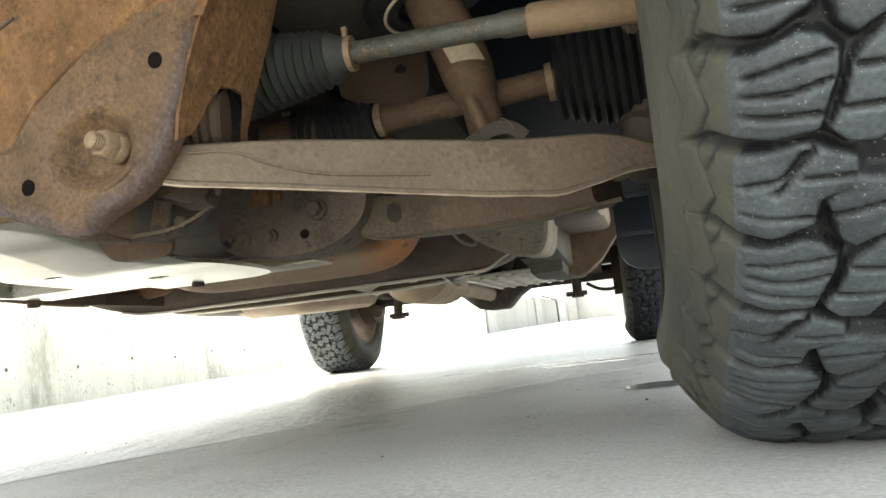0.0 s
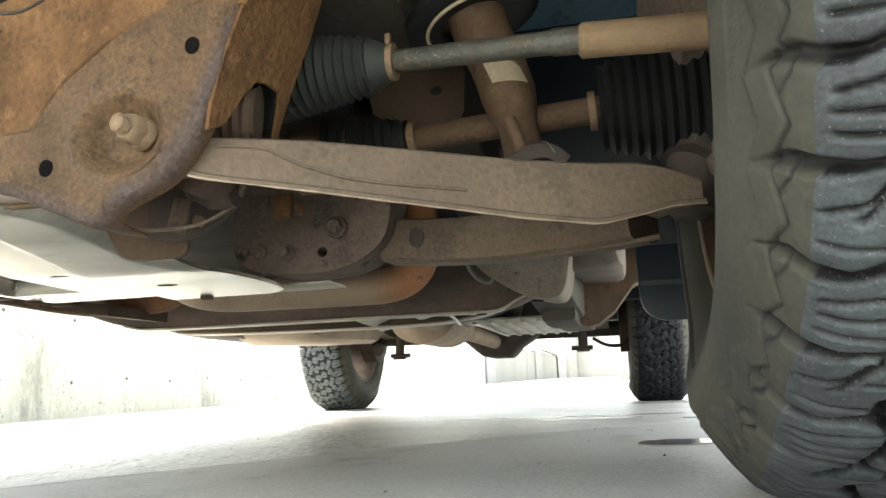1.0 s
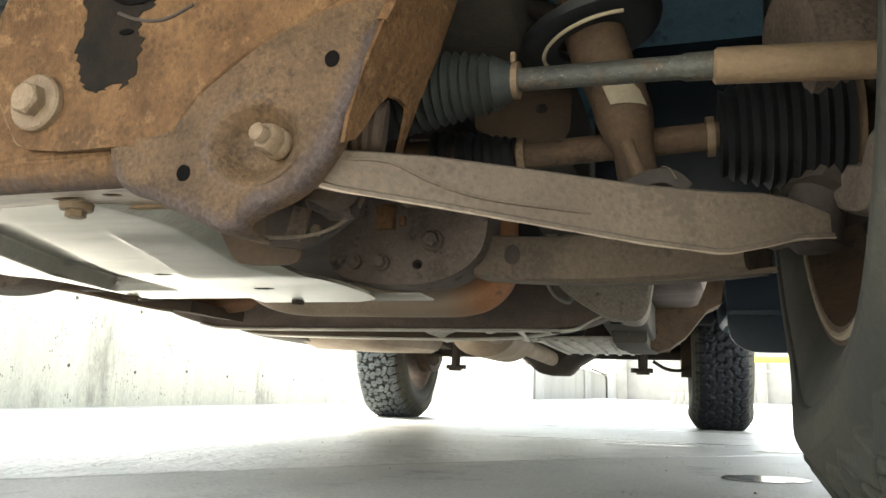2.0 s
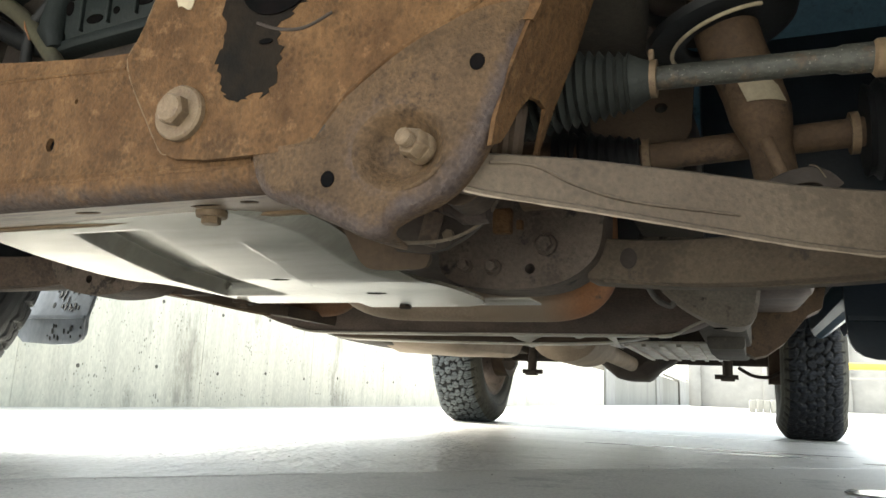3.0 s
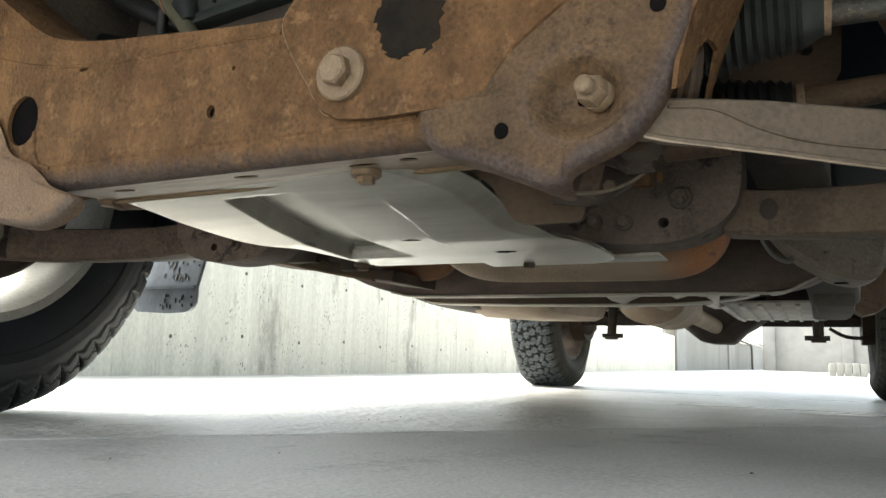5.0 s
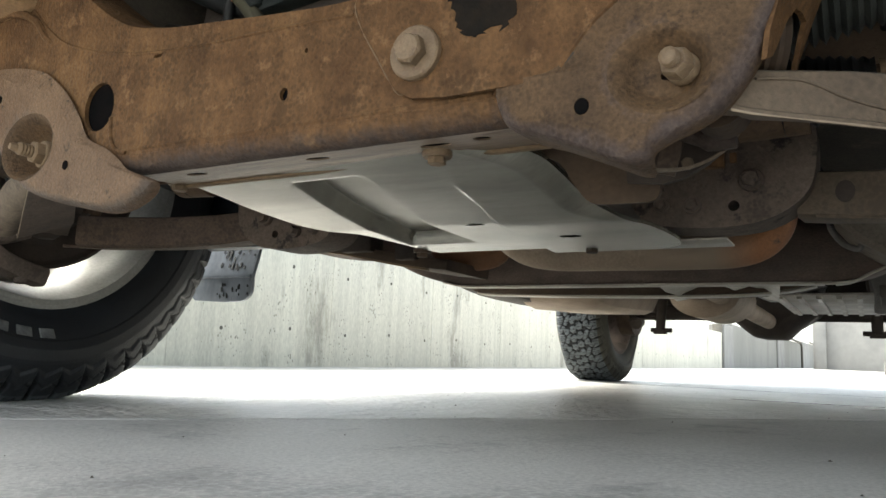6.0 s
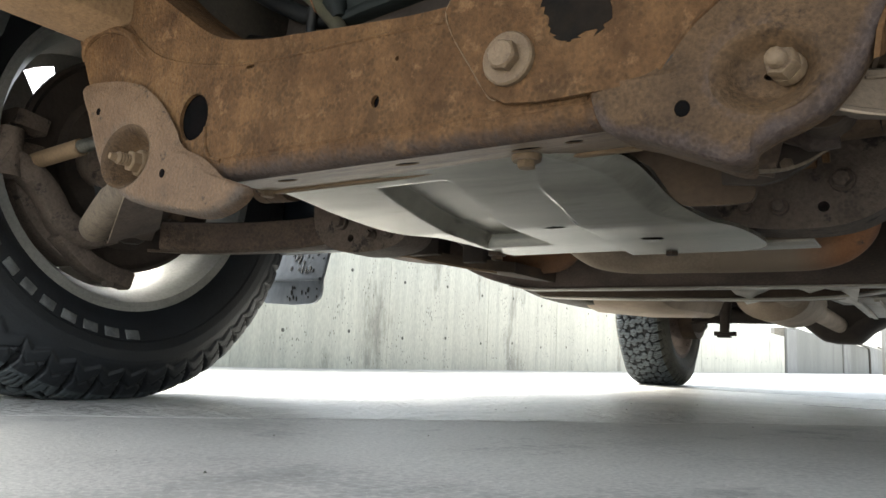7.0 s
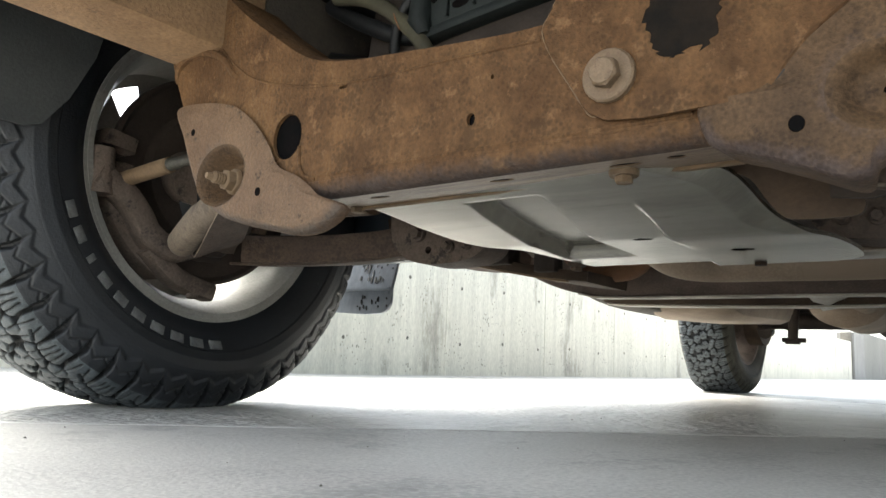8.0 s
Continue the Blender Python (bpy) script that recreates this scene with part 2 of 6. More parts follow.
def floor_material():
    """Smooth slab near the truck's nose; past a slanting pour line it is rough-trowelled and shinier."""
    m = mat("smooth_concrete_floor", (0.47, 0.454, 0.415), (0.40, 0.386, 0.355), 2.1, 0.46, 0, 0.5, 260, (0.30, 0.29, 0.268), 0.60, rough2=0.62, speck=0.22, speck_scale=150, dist=0.0014, grain_amt=0.2, fleck=(0.56, 0.54, 0.49), mid=(60, 1.0))
    n, l = m.node_tree.nodes, m.node_tree.links
    b, tc = n["Principled BSDF"], [q for q in n if q.type == "TEX_COORD"][0]

    def math_node(op, a, c):
        q = n.new("ShaderNodeMath")
        q.operation = op
        for k, v in enumerate((a, c)):
            if isinstance(v, (int, float)):
                q.inputs[k].default_value = v
            else:
                l.new(v, q.inputs[k])
        return q.outputs[0]

    def noise_at(sc, detail):
        t = n.new("ShaderNodeTexNoise")
        t.inputs["Scale"].default_value, t.inputs["Detail"].default_value = sc, detail
        l.new(tc.outputs["Object"], t.inputs["Vector"])
        return t.outputs["Fac"]
    sx = n.new("ShaderNodeSeparateXYZ")
    l.new(tc.outputs["Object"], sx.inputs[0])
    side = math_node("SUBTRACT", math_node("SUBTRACT", sx.outputs["Y"], sx.outputs["X"]), 0.495)
    side = math_node("ADD", side, math_node("MULTIPLY", math_node("SUBTRACT", noise_at(9, 4), 0.5), 0.05))
    zone = n.new("ShaderNodeMapRange")
    zone.inputs["From Min"].default_value, zone.inputs["From Max"].default_value = -0.004, 0.02
    l.new(side, zone.inputs["Value"])
    zone = zone.outputs["Result"]
    bump = [q for q in n if q.type == "BUMP"][0]
    trowel = math_node("ADD", math_node("MULTIPLY", noise_at(75, 3), 1.2), math_node("MULTIPLY", noise_at(26, 2), 2.2))
    coarse = n.new("ShaderNodeBump")
    coarse.inputs["Strength"].default_value, coarse.inputs["Distance"].default_value = 1.0, 0.0065
    l.new(math_node("MULTIPLY", trowel, zone), coarse.inputs["Height"])
    l.new(bump.outputs["Normal"], coarse.inputs["Normal"])
    l.new(coarse.outputs["Normal"], b.inputs["Normal"])
    rough = b.inputs["Roughness"].links[0].from_socket
    l.new(math_node("SUBTRACT", rough, math_node("MULTIPLY", zone, 0.16)), b.inputs["Roughness"])
    return m


FLOOR = floor_material()
YELLOW = mat("yellow_rail_paint", (0.7, 0.45, 0.03), (0.6, 0.4, 0.04), 6, 0.5, 0, 0.1)
# Both darkened below the near wall's tone, to counter brighter light far off.
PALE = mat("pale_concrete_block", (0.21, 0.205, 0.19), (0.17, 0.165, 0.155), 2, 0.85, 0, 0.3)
FAR_CONCRETE = mat("darkened_far_concrete", (0.185, 0.180, 0.160), (0.150, 0.146, 0.130), 0.6, 0.9, 0, 0.3, 40, (0.13, 0.125, 0.11), 0.6, (1, 1, 0.3))
HOLE = mat("dark_plugged_hole", (0.11, 0.10, 0.085), (0.07, 0.065, 0.055), 40, 0.9, 0, 0.3)
WATER = mat("wet_concrete", (0.19, 0.186, 0.175), (0.25, 0.245, 0.23), 6, 0.07, 0, 0.05, 60, rough2=0.16)
# Black discs of this stand for the unlit insides of holes and slots.
VOID = mat("hole_shade_black", (0.004, 0.004, 0.004), (0.006, 0.005, 0.005), 40, 0.9, 0, 0.0, spec=0.0)
LABEL = mat("white_paper_label", (0.34, 0.28, 0.19), (0.25, 0.20, 0.135), 30, 0.7, 0, 0.1)


def wall_material():
    m = mat("board_marked_concrete", (0.575, 0.550, 0.462), (0.505, 0.482, 0.404), 0.8, 0.85, 0, 0.3, 90, (0.34, 0.318, 0.265), 0.60, (1, 1, 0.35), dist=0.004)
    n, l = m.node_tree.nodes, m.node_tree.links
    b = n["Principled BSDF"]
    src = b.inputs["Base Color"].links[0].from_socket
    tc = [q for q in n if q.type == "TEX_COORD"][0]
    v = n.new("ShaderNodeTexVoronoi")
    v.inputs["Scale"].default_value = 52
    vm = n.new("ShaderNodeMapping")
    vm.inputs["Scale"].default_value = (1, 1, 0.62)
    l.new(tc.outputs["Object"], vm.inputs["Vector"])
    l.new(vm.outputs["Vector"], v.inputs["Vector"])
    gather = n.new("ShaderNodeTexNoise")
    gather.inputs["Scale"].default_value, gather.inputs["Detail"].default_value = 7.0, 4
    l.new(vm.outputs["Vector"], gather.inputs["Vector"])
    size = n.new("ShaderNodeMapRange")
    size.inputs["From Min"].default_value, size.inputs["From Max"].default_value = 0.44, 0.72
    size.inputs["To Min"].default_value, size.inputs["To Max"].default_value = 0.0, 0.30
    l.new(gather.outputs["Fac"], size.inputs["Value"])
    less = n.new("ShaderNodeMath")
    less.operation = "SUBTRACT"
    l.new(v.outputs["Distance"], less.inputs[0])
    l.new(size.outputs["Result"], less.inputs[1])
    r = n.new("ShaderNodeMapRange")
    r.inputs["From Min"].default_value, r.inputs["From Max"].default_value = -0.03, 0.09
    l.new(less.outputs[0], r.inputs["Value"])
    mp = n.new("ShaderNodeMapping")
    mp.inputs["Scale"].default_value = (1, 13, 0.22)
    l.new(tc.outputs["Object"], mp.inputs["Vector"])
    st = n.new("ShaderNodeTexNoise")
    st.inputs["Scale"].default_value, st.inputs["Detail"].default_value = 1.4, 5
    l.new(mp.outputs["Vector"], st.inputs["Vector"])
    r2 = n.new("ShaderNodeMapRange")
    r2.inputs["From Min"].default_value, r2.inputs["From Max"].default_value = 0.35, 0.6
    r2.inputs["To Min"].default_value = 0.87
    l.new(st.outputs["Fac"], r2.inputs["Value"])
    r3 = n.new("ShaderNodeMapRange")
    r3.inputs["To Min"].default_value = 0.42
    l.new(r.outputs["Result"], r3.inputs["Value"])
    k = n.new("ShaderNodeMath")
    k.operation = "MULTIPLY"
    l.new(r2.outputs["Result"], k.inputs[0])
    l.new(r3.outputs["Result"], k.inputs[1])
    mul = n.new("ShaderNodeVectorMath")
    mul.operation = "SCALE"
    l.new(src, mul.inputs[0])
    l.new(k.outputs[0], mul.inputs["Scale"])
    l.new(mul.outputs[0], b.inputs["Base Color"])
    return m


WALL = wall_material()


# ---- building helpers ----
def part(name, bm, material, parent=None, label="", smooth=True, kind=""):
    me = bpy.data.meshes.new(name)
    bmesh.ops.recalc_face_normals(bm, faces=bm.faces)
    bm.to_mesh(me)
    bm.free()
    me.materials.append(material)
    if smooth:
        me.shade_smooth()
        me.set_sharp_from_angle(angle=radians(38))
    ob = new(name, me)
    if parent:
        ob.parent = parent
        ob.matrix_parent_inverse = BASES.get(parent.name, Matrix()).copy()
    return tagged(ob, label=label, kind=kind)


BASES = {}


def thing(name, at, label, category, group=""):
    ob = new(name)
    ob.location = at
    ob.empty_display_size = 0.1
    BASES[ob.name] = Matrix.Translation(at).inverted()
    return tagged(ob, label=label, category=category, group=group)


def spline(pts, n, closed=False):
    """Catmull-Rom through the points, n steps a span."""
    pts = [Vector(p) for p in pts]
    out, m = [], len(pts)
    for i in range(m if closed else m - 1):
        if closed:
            a, b, c, d = (pts[(i + k) % m] for k in (-1, 0, 1, 2))
        else:
            a, b, c, d = pts[max(i - 1, 0)], pts[i], pts[i + 1], pts[min(i + 2, m - 1)]
        for k in range(n):
            t = k / n
            out.append(0.5 * (2 * b + (c - a) * t + (2 * a - 5 * b + 4 * c - d) * t * t + (3 * b - a - 3 * c + d) * t ** 3))
    if not closed:
        out.append(pts[-1])
    return out


def loft(bm, rings, closed_ring=True, caps=True):
    vs = [[bm.verts.new(p) for p in r] for r in rings]
    n = len(vs[0])
    for a, b in zip(vs, vs[1:]):
        for i in range(n if closed_ring else n - 1):
            j = (i + 1) % n
            bm.faces.new((a[i], a[j], b[j], b[i]))
    if caps and closed_ring:
        bm.faces.new(vs[0][::-1])
        bm.faces.new(vs[-1])
    return vs


def tube(bm, pts, radius, seg=16, caps=True):
    """A round bar or pipe along points; radius a number or one a point."""
    pts = [Vector(p) for p in pts]
    rad = radius if isinstance(radius, (list, tuple)) else [radius] * len(pts)
    rings, side = [], None
    for i, p in enumerate(pts):
        way = (pts[min(i + 1, len(pts) - 1)] - pts[max(i - 1, 0)]).normalized()
        if side is None:
            side = way.orthogonal().normalized()
        side = (side - way * side.dot(way)).normalized()
        up = way.cross(side)
        rings.append([p + rad[i] * (math.cos(a) * side + math.sin(a) * up) for a in (2 * math.pi * k / seg for k in range(seg))])
    loft(bm, rings, True, caps)
    return bm


def box(bm, lo, hi, bevel=0.0, m=None):
    r = bmesh.ops.create_cube(bm, size=1)
    lo, hi = Vector(lo), Vector(hi)
    for v in r["verts"]:
        v.co = Vector(((v.co[k] + 0.5) * (hi[k] - lo[k]) + lo[k]) for k in range(3))
        if m:
            v.co = m @ v.co
    if bevel:
        es = list({e for v in r["verts"] for e in v.link_edges})
        bmesh.ops.bevel(bm, geom=es, offset=bevel, segments=2, profile=0.5, affect="EDGES")
    return bm


def plate(bm, outline, holes, place, thick):
    """A flat sheet with holes; outline and holes are 2D loops, place maps (u, v, depth) into space."""
    b2 = bmesh.new()
    edges = []
    for loop in [outline] + holes:
        vs = [b2.verts.new((p[0], p[1], 0)) for p in loop]
        edges += [b2.edges.new((vs[i], vs[(i + 1) % len(vs)])) for i in range(len(vs))]
    bmesh.ops.triangle_fill(b2, use_beauty=True, use_dissolve=False, edges=edges)
    r = bmesh.ops.extrude_face_region(b2, geom=list(b2.faces))
    for e in r["geom"]:
        if isinstance(e, bmesh.types.BMVert):
            e.co.z = thick
    for v in b2.verts:
        v.co = place(v.co.x, v.co.y, v.co.z)
    me = bpy.data.meshes.new("scratch")
    b2.to_mesh(me)
    b2.free()
    bm.from_mesh(me)
    bpy.data.meshes.remove(me)
    return bm


def bar(bm, pts, w, h, n=6, bev=0.25):
    """A rounded box section swept along points; w and h may vary along them."""
    pts = [Vector(p) for p in pts]
    rings = []
    for i, p in enumerate(pts):
        way = (pts[min(i + 1, len(pts) - 1)] - pts[max(i - 1, 0)]).normalized()
        side = way.cross(Vector((0, 0, 1))).normalized()
        up = side.cross(way)
        ww, hh = (w[i] if isinstance(w, (list, tuple)) else w) / 2, (h[i] if isinstance(h, (list, tuple)) else h) / 2
        c = bev * min(ww, hh)
        ring = [(ww, hh - c), (ww - c * 0.3, hh - c * 0.3), (ww - c, hh), (-ww + c, hh), (-ww + c * 0.3, hh - c * 0.3), (-ww, hh - c), (-ww, -hh + c), (-ww + c * 0.3, -hh + c * 0.3), (-ww + c, -hh), (ww - c, -hh), (ww - c * 0.3, -hh + c * 0.3), (ww, -hh + c)]
        rings.append([p + side * a + up * b for a, b in ring])
    loft(bm, rings)
    return bm


def bellows(bm, a, b, r0, r1, folds, seg=24, depth=0.18):
    a, b = Vector(a), Vector(b)
    pts, rad = [], []
    for k in range(folds * 4 + 1):
        t = k / (folds * 4)
        pts.append(a.lerp(b, t))
        rad.append((r0 + (r1 - r0) * t ** 1.3) * (1 - depth / 2 + depth / 2 * math.cos(2 * math.pi * folds * t)))
    return tube(bm, pts, rad, seg)


def ring2(cx, cz, rx, rz, n=20):
    return [(cx + rx * math.cos(2 * math.pi * k / n), cz + rz * math.sin(2 * math.pi * k / n)) for k in range(n)]


def hexbolt(bm, at, axis, r, h, washer=0.0, stud=0.0, stud_r=0.0):
    """A hexagon head on a washer with a stud end, along axis from at."""
    at, axis = Vector(at), Vector(axis).normalized()
    side = axis.orthogonal().normalized()
    up = axis.cross(side)

    def ringp(rr, d, n):
        return [at + axis * d + rr * (math.cos(a) * side + math.sin(a) * up) for a in (2 * math.pi * k / n for k in range(n))]
    z = 0
    if washer:
        loft(bm, [ringp(washer, 0, 24), ringp(washer, 0.004, 24), ringp(washer * 0.93, 0.0055, 24)])
        z = 0.0055
    loft(bm, [ringp(r, z, 6), ringp(r, z + h * 0.85, 6), ringp(r * 0.88, z + h, 6)])
    if stud:
        rings = []
        for k in range(9):
            rings.append(ringp(stud_r * (1 if k % 2 else 0.9), z + h + stud * k / 9, 12))
        rings.append(ringp(stud_r * 0.6, z + h + stud, 12))
        loft(bm, rings)
    return bm


def sm(a, b, x):
    t = min(1, max(0, (x - a) / (b - a)))
    return t * t * (3 - 2 * t)


def floor_z(x, y):
    """The slab: level far off, a little higher towards the truck's front."""
    front = 1 - sm(0.6, 2.7, y)
    return (0.031 + 0.019 * max(-0.9, min(0.9, x))) * front


# ---- ground and walls ----
def ground():
    def line(lo, hi, far, step):
        near = [lo + step * k for k in range(int(round((hi - lo) / step)) + 1)]
        out = [hi + step * (1.35 ** k) for k in range(1, 40) if hi + step * 1.35 ** k < far]
        back = [lo - step * (1.35 ** k) for k in range(1, 40) if lo - step * 1.35 ** k > -far]
        return [-far] + back[::-1] + near + out + [far]
    xs, ys = line(-2.4, 2.4, 600, 0.1), line(-1.5, 5.0, 600, 0.1)
    bm = bmesh.new()
    vs = [[bm.verts.new((x, y, floor_z(x, y))) for x in xs] for y in ys]
    for a, b in zip(vs, vs[1:]):
        for i in range(len(xs) - 1):
            bm.faces.new((a[i], a[i + 1], b[i + 1], b[i]))
    ob = part("ground", bm, FLOOR, None, "grey smooth concrete parking floor, damp in places", kind="structure")
    rng = random.Random(12)
    for y0 in (3.09, 6.03, 8.6):
        b = bmesh.new()
        pts = [Vector((-2.3 + 0.1 * k, y0 + rng.uniform(-0.01, 0.01), 0)) for k in range(60)]
        bar(b, [Vector((p.x, p.y, floor_z(p.x, p.y))) for p in pts], [rng.uniform(0.01, 0.028) for p in pts], 0.0018, bev=0.3)
        part("floor_joint", b, WATER, ob, "damp joint across the slab")
    return ob


ground()

WX = -2.43


def retaining_wall():
    bm = bmesh.new()
    box(bm, (WX - 0.3, -8, -0.1), (WX, 17.3, 0.80), 0.01)
    ob = part("wall_west", bm, WALL, None, "stained board-marked concrete retaining wall", kind="structure")
    for k in range(34):
        for z in (0.205, 0.56):
            b = bmesh.new()
            y = -1.2 + 0.497 * k + 0.02 * math.sin(5.1 * k)
            tube(b, [(WX - 0.02, y, z + 0.01 * math.sin(3.3 * k)), (WX + 0.0015, y, z + 0.01 * math.sin(3.3 * k))], 0.0105, 10)
            part("tie_hole", b, HOLE, ob)
    for k in range(11):
        y = -1.7 + 1.21 * k
        b = bmesh.new()
        box(b, (WX - 0.02, y, 0.0), (WX + 0.003, y + 0.007, 0.94), 0.001)
        part("form_joint", b, WALL, ob)
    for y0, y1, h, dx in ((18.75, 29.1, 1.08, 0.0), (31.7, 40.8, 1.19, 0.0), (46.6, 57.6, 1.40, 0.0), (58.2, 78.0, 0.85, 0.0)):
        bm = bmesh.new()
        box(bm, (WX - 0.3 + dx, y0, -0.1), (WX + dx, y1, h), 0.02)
        panel = part("wall_panel", bm, FAR_CONCRETE, ob, "grey concrete wall panel, darkened against bright far light", smooth=False)
        if y0 > 30 and y1 < 60:
            b = bmesh.new()
            tube(b, [(WX + 0.06, y0 + 0.3, h + 0.06), (WX + 0.06, y1 - 1.2, h + 0.06), (WX + 0.06, y1 - 0.5, h), (WX + 0.06, y1 - 0.2, h - 0.2), (WX + 0.06, y1 - 0.1, -0.05)], 0.05, 10)
            part("handrail", b, HOLE, panel, "dark bent strip along the wall top")
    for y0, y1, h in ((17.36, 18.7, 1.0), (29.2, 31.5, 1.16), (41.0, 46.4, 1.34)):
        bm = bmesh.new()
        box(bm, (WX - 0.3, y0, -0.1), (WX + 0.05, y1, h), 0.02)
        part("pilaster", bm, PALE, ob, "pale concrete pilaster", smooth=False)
        b = bmesh.new()
        box(b, (WX - 0.2, y0 - 0.07, -0.1), (WX + 0.012, y0 - 0.004, h), 0.004)
        part("wall_joint", b, HOLE, ob, "dark upright joint")
    return ob


retaining_wall()


def far_things():
    bm = bmesh.new()
    box(bm, (1.62, 10.0, 0.625), (7.0, 10.06, 0.705), 0.01)
    rail = part("barrier_rail", bm, YELLOW, None, "yellow painted steel barrier rail")
    tagged(rail, category="barrier")
    for x in (2.6, 4.6, 6.6):
        b = bmesh.new()
        tube(b, [(x, 10.1, 0.0), (x, 10.1, 0.9)], 0.045, 14)
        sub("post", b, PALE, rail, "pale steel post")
    b = bmesh.new()
    box(b, (1.62, 10.01, 0.50), (7.0, 10.04, 0.53), 0.004)
    sub("lower_rail", b, PALE, rail)
    for k in range(5):
        b = bmesh.new()
        box(b, (0.70 + 0.135 * k, 16.0, 0.0), (0.82 + 0.135 * k, 16.25, 0.25 + 0.01 * (k % 2)), 0.01)
        tagged(part("kerb_block", b, FAR_CONCRETE), "pale concrete block standing in a row", "block", "row of kerb blocks")
    b = bmesh.new()
    box(b, (-1.5, 34, -0.05), (16, 34.4, 3.2), 0.02)
    for k in range(6):
        box(b, (-1.4 + 2.9 * k, 33.85, -0.05), (-1.0 + 2.9 * k, 34.02, 3.2), 0.01)
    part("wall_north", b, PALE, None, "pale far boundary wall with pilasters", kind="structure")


def sky_blocker():
    """Plain wall out of view, added to block sky light on the driver's side."""
    b = bmesh.new()
    box(b, (4.3, 2.2, -0.1), (4.6, 9.4, 2.4), 0.01)
    part("wall_east", b, PALE, None, "unseen plain wall added to block sky light", kind="structure")


def sub(name, bm, material, parent, label=""):
    """A piece of a part: the parts have their origin at the world's."""
    ob = part(name, bm, material, None, label)
    ob.parent = parent
    return ob


far_things()
sky_blocker()


def puddle():
    for cx, cy, rx, ry in ((0.66, 0.66, 0.05, 0.04), (0.52, 1.62, 0.13, 0.035), (0.80, 1.42, 0.06, 0.03), (0.42, 1.90, 0.33, 0.03)):
        bm = bmesh.new()
        loop = []
        for k in range(40):
            a = 2 * math.pi * k / 40
            f = 1 + 0.25 * noise.noise(Vector((3 * math.cos(a) + cx * 9, 3 * math.sin(a), cy)))
            loop.append((cx + rx * f * math.cos(a), cy + ry * f * math.sin(a)))
        plate(bm, loop, [], lambda u, v, d: Vector((u, v, floor_z(u, v) + 0.0005 + d)), 0.0012)
        tagged(part("puddle", bm, WATER), "small shallow puddle on the concrete floor", "puddle", "puddles on the floor")


puddle()


def grit():
    """Sand grains and chips lying about on the slab."""
    rng = random.Random(21)
    bm = bmesh.new()
    for _ in range(420):
        x, y = rng.uniform(-2.2, 1.2), rng.uniform(-0.3, 3.0)
        r = rng.choice((0.0007, 0.001, 0.0014, 0.0022))
        z = floor_z(x, y)
        ring = [bm.verts.new((x + r * rng.uniform(0.7, 1.4) * math.cos(a), y + r * rng.uniform(0.7, 1.4) * math.sin(a), z - 0.0003)) for a in (1.2566 * q for q in range(5))]
        top = bm.verts.new((x, y, z + r * rng.uniform(0.6, 1.2)))
        for i in range(5):
            bm.faces.new((ring[i], ring[(i + 1) % 5], top))
    tagged(part("floor_grit", bm, HOLE, None, "small dark grit on the concrete floor", False, "stuff"), category="grit")


grit()

# ---- the truck ----
truck = thing("pickup_truck", (0, 1.8, 0), "dusty pickup truck seen from below, with rusted front crossmember", "truck")


def fpart(name, bm, material, label="", parent=None, smooth=True):
    return part(name, bm, material, parent or truck, label, smooth)


FY = -0.012                                    # the crossmember's front face


def front(u, v, d):
    return Vector((u, FY + d, v))


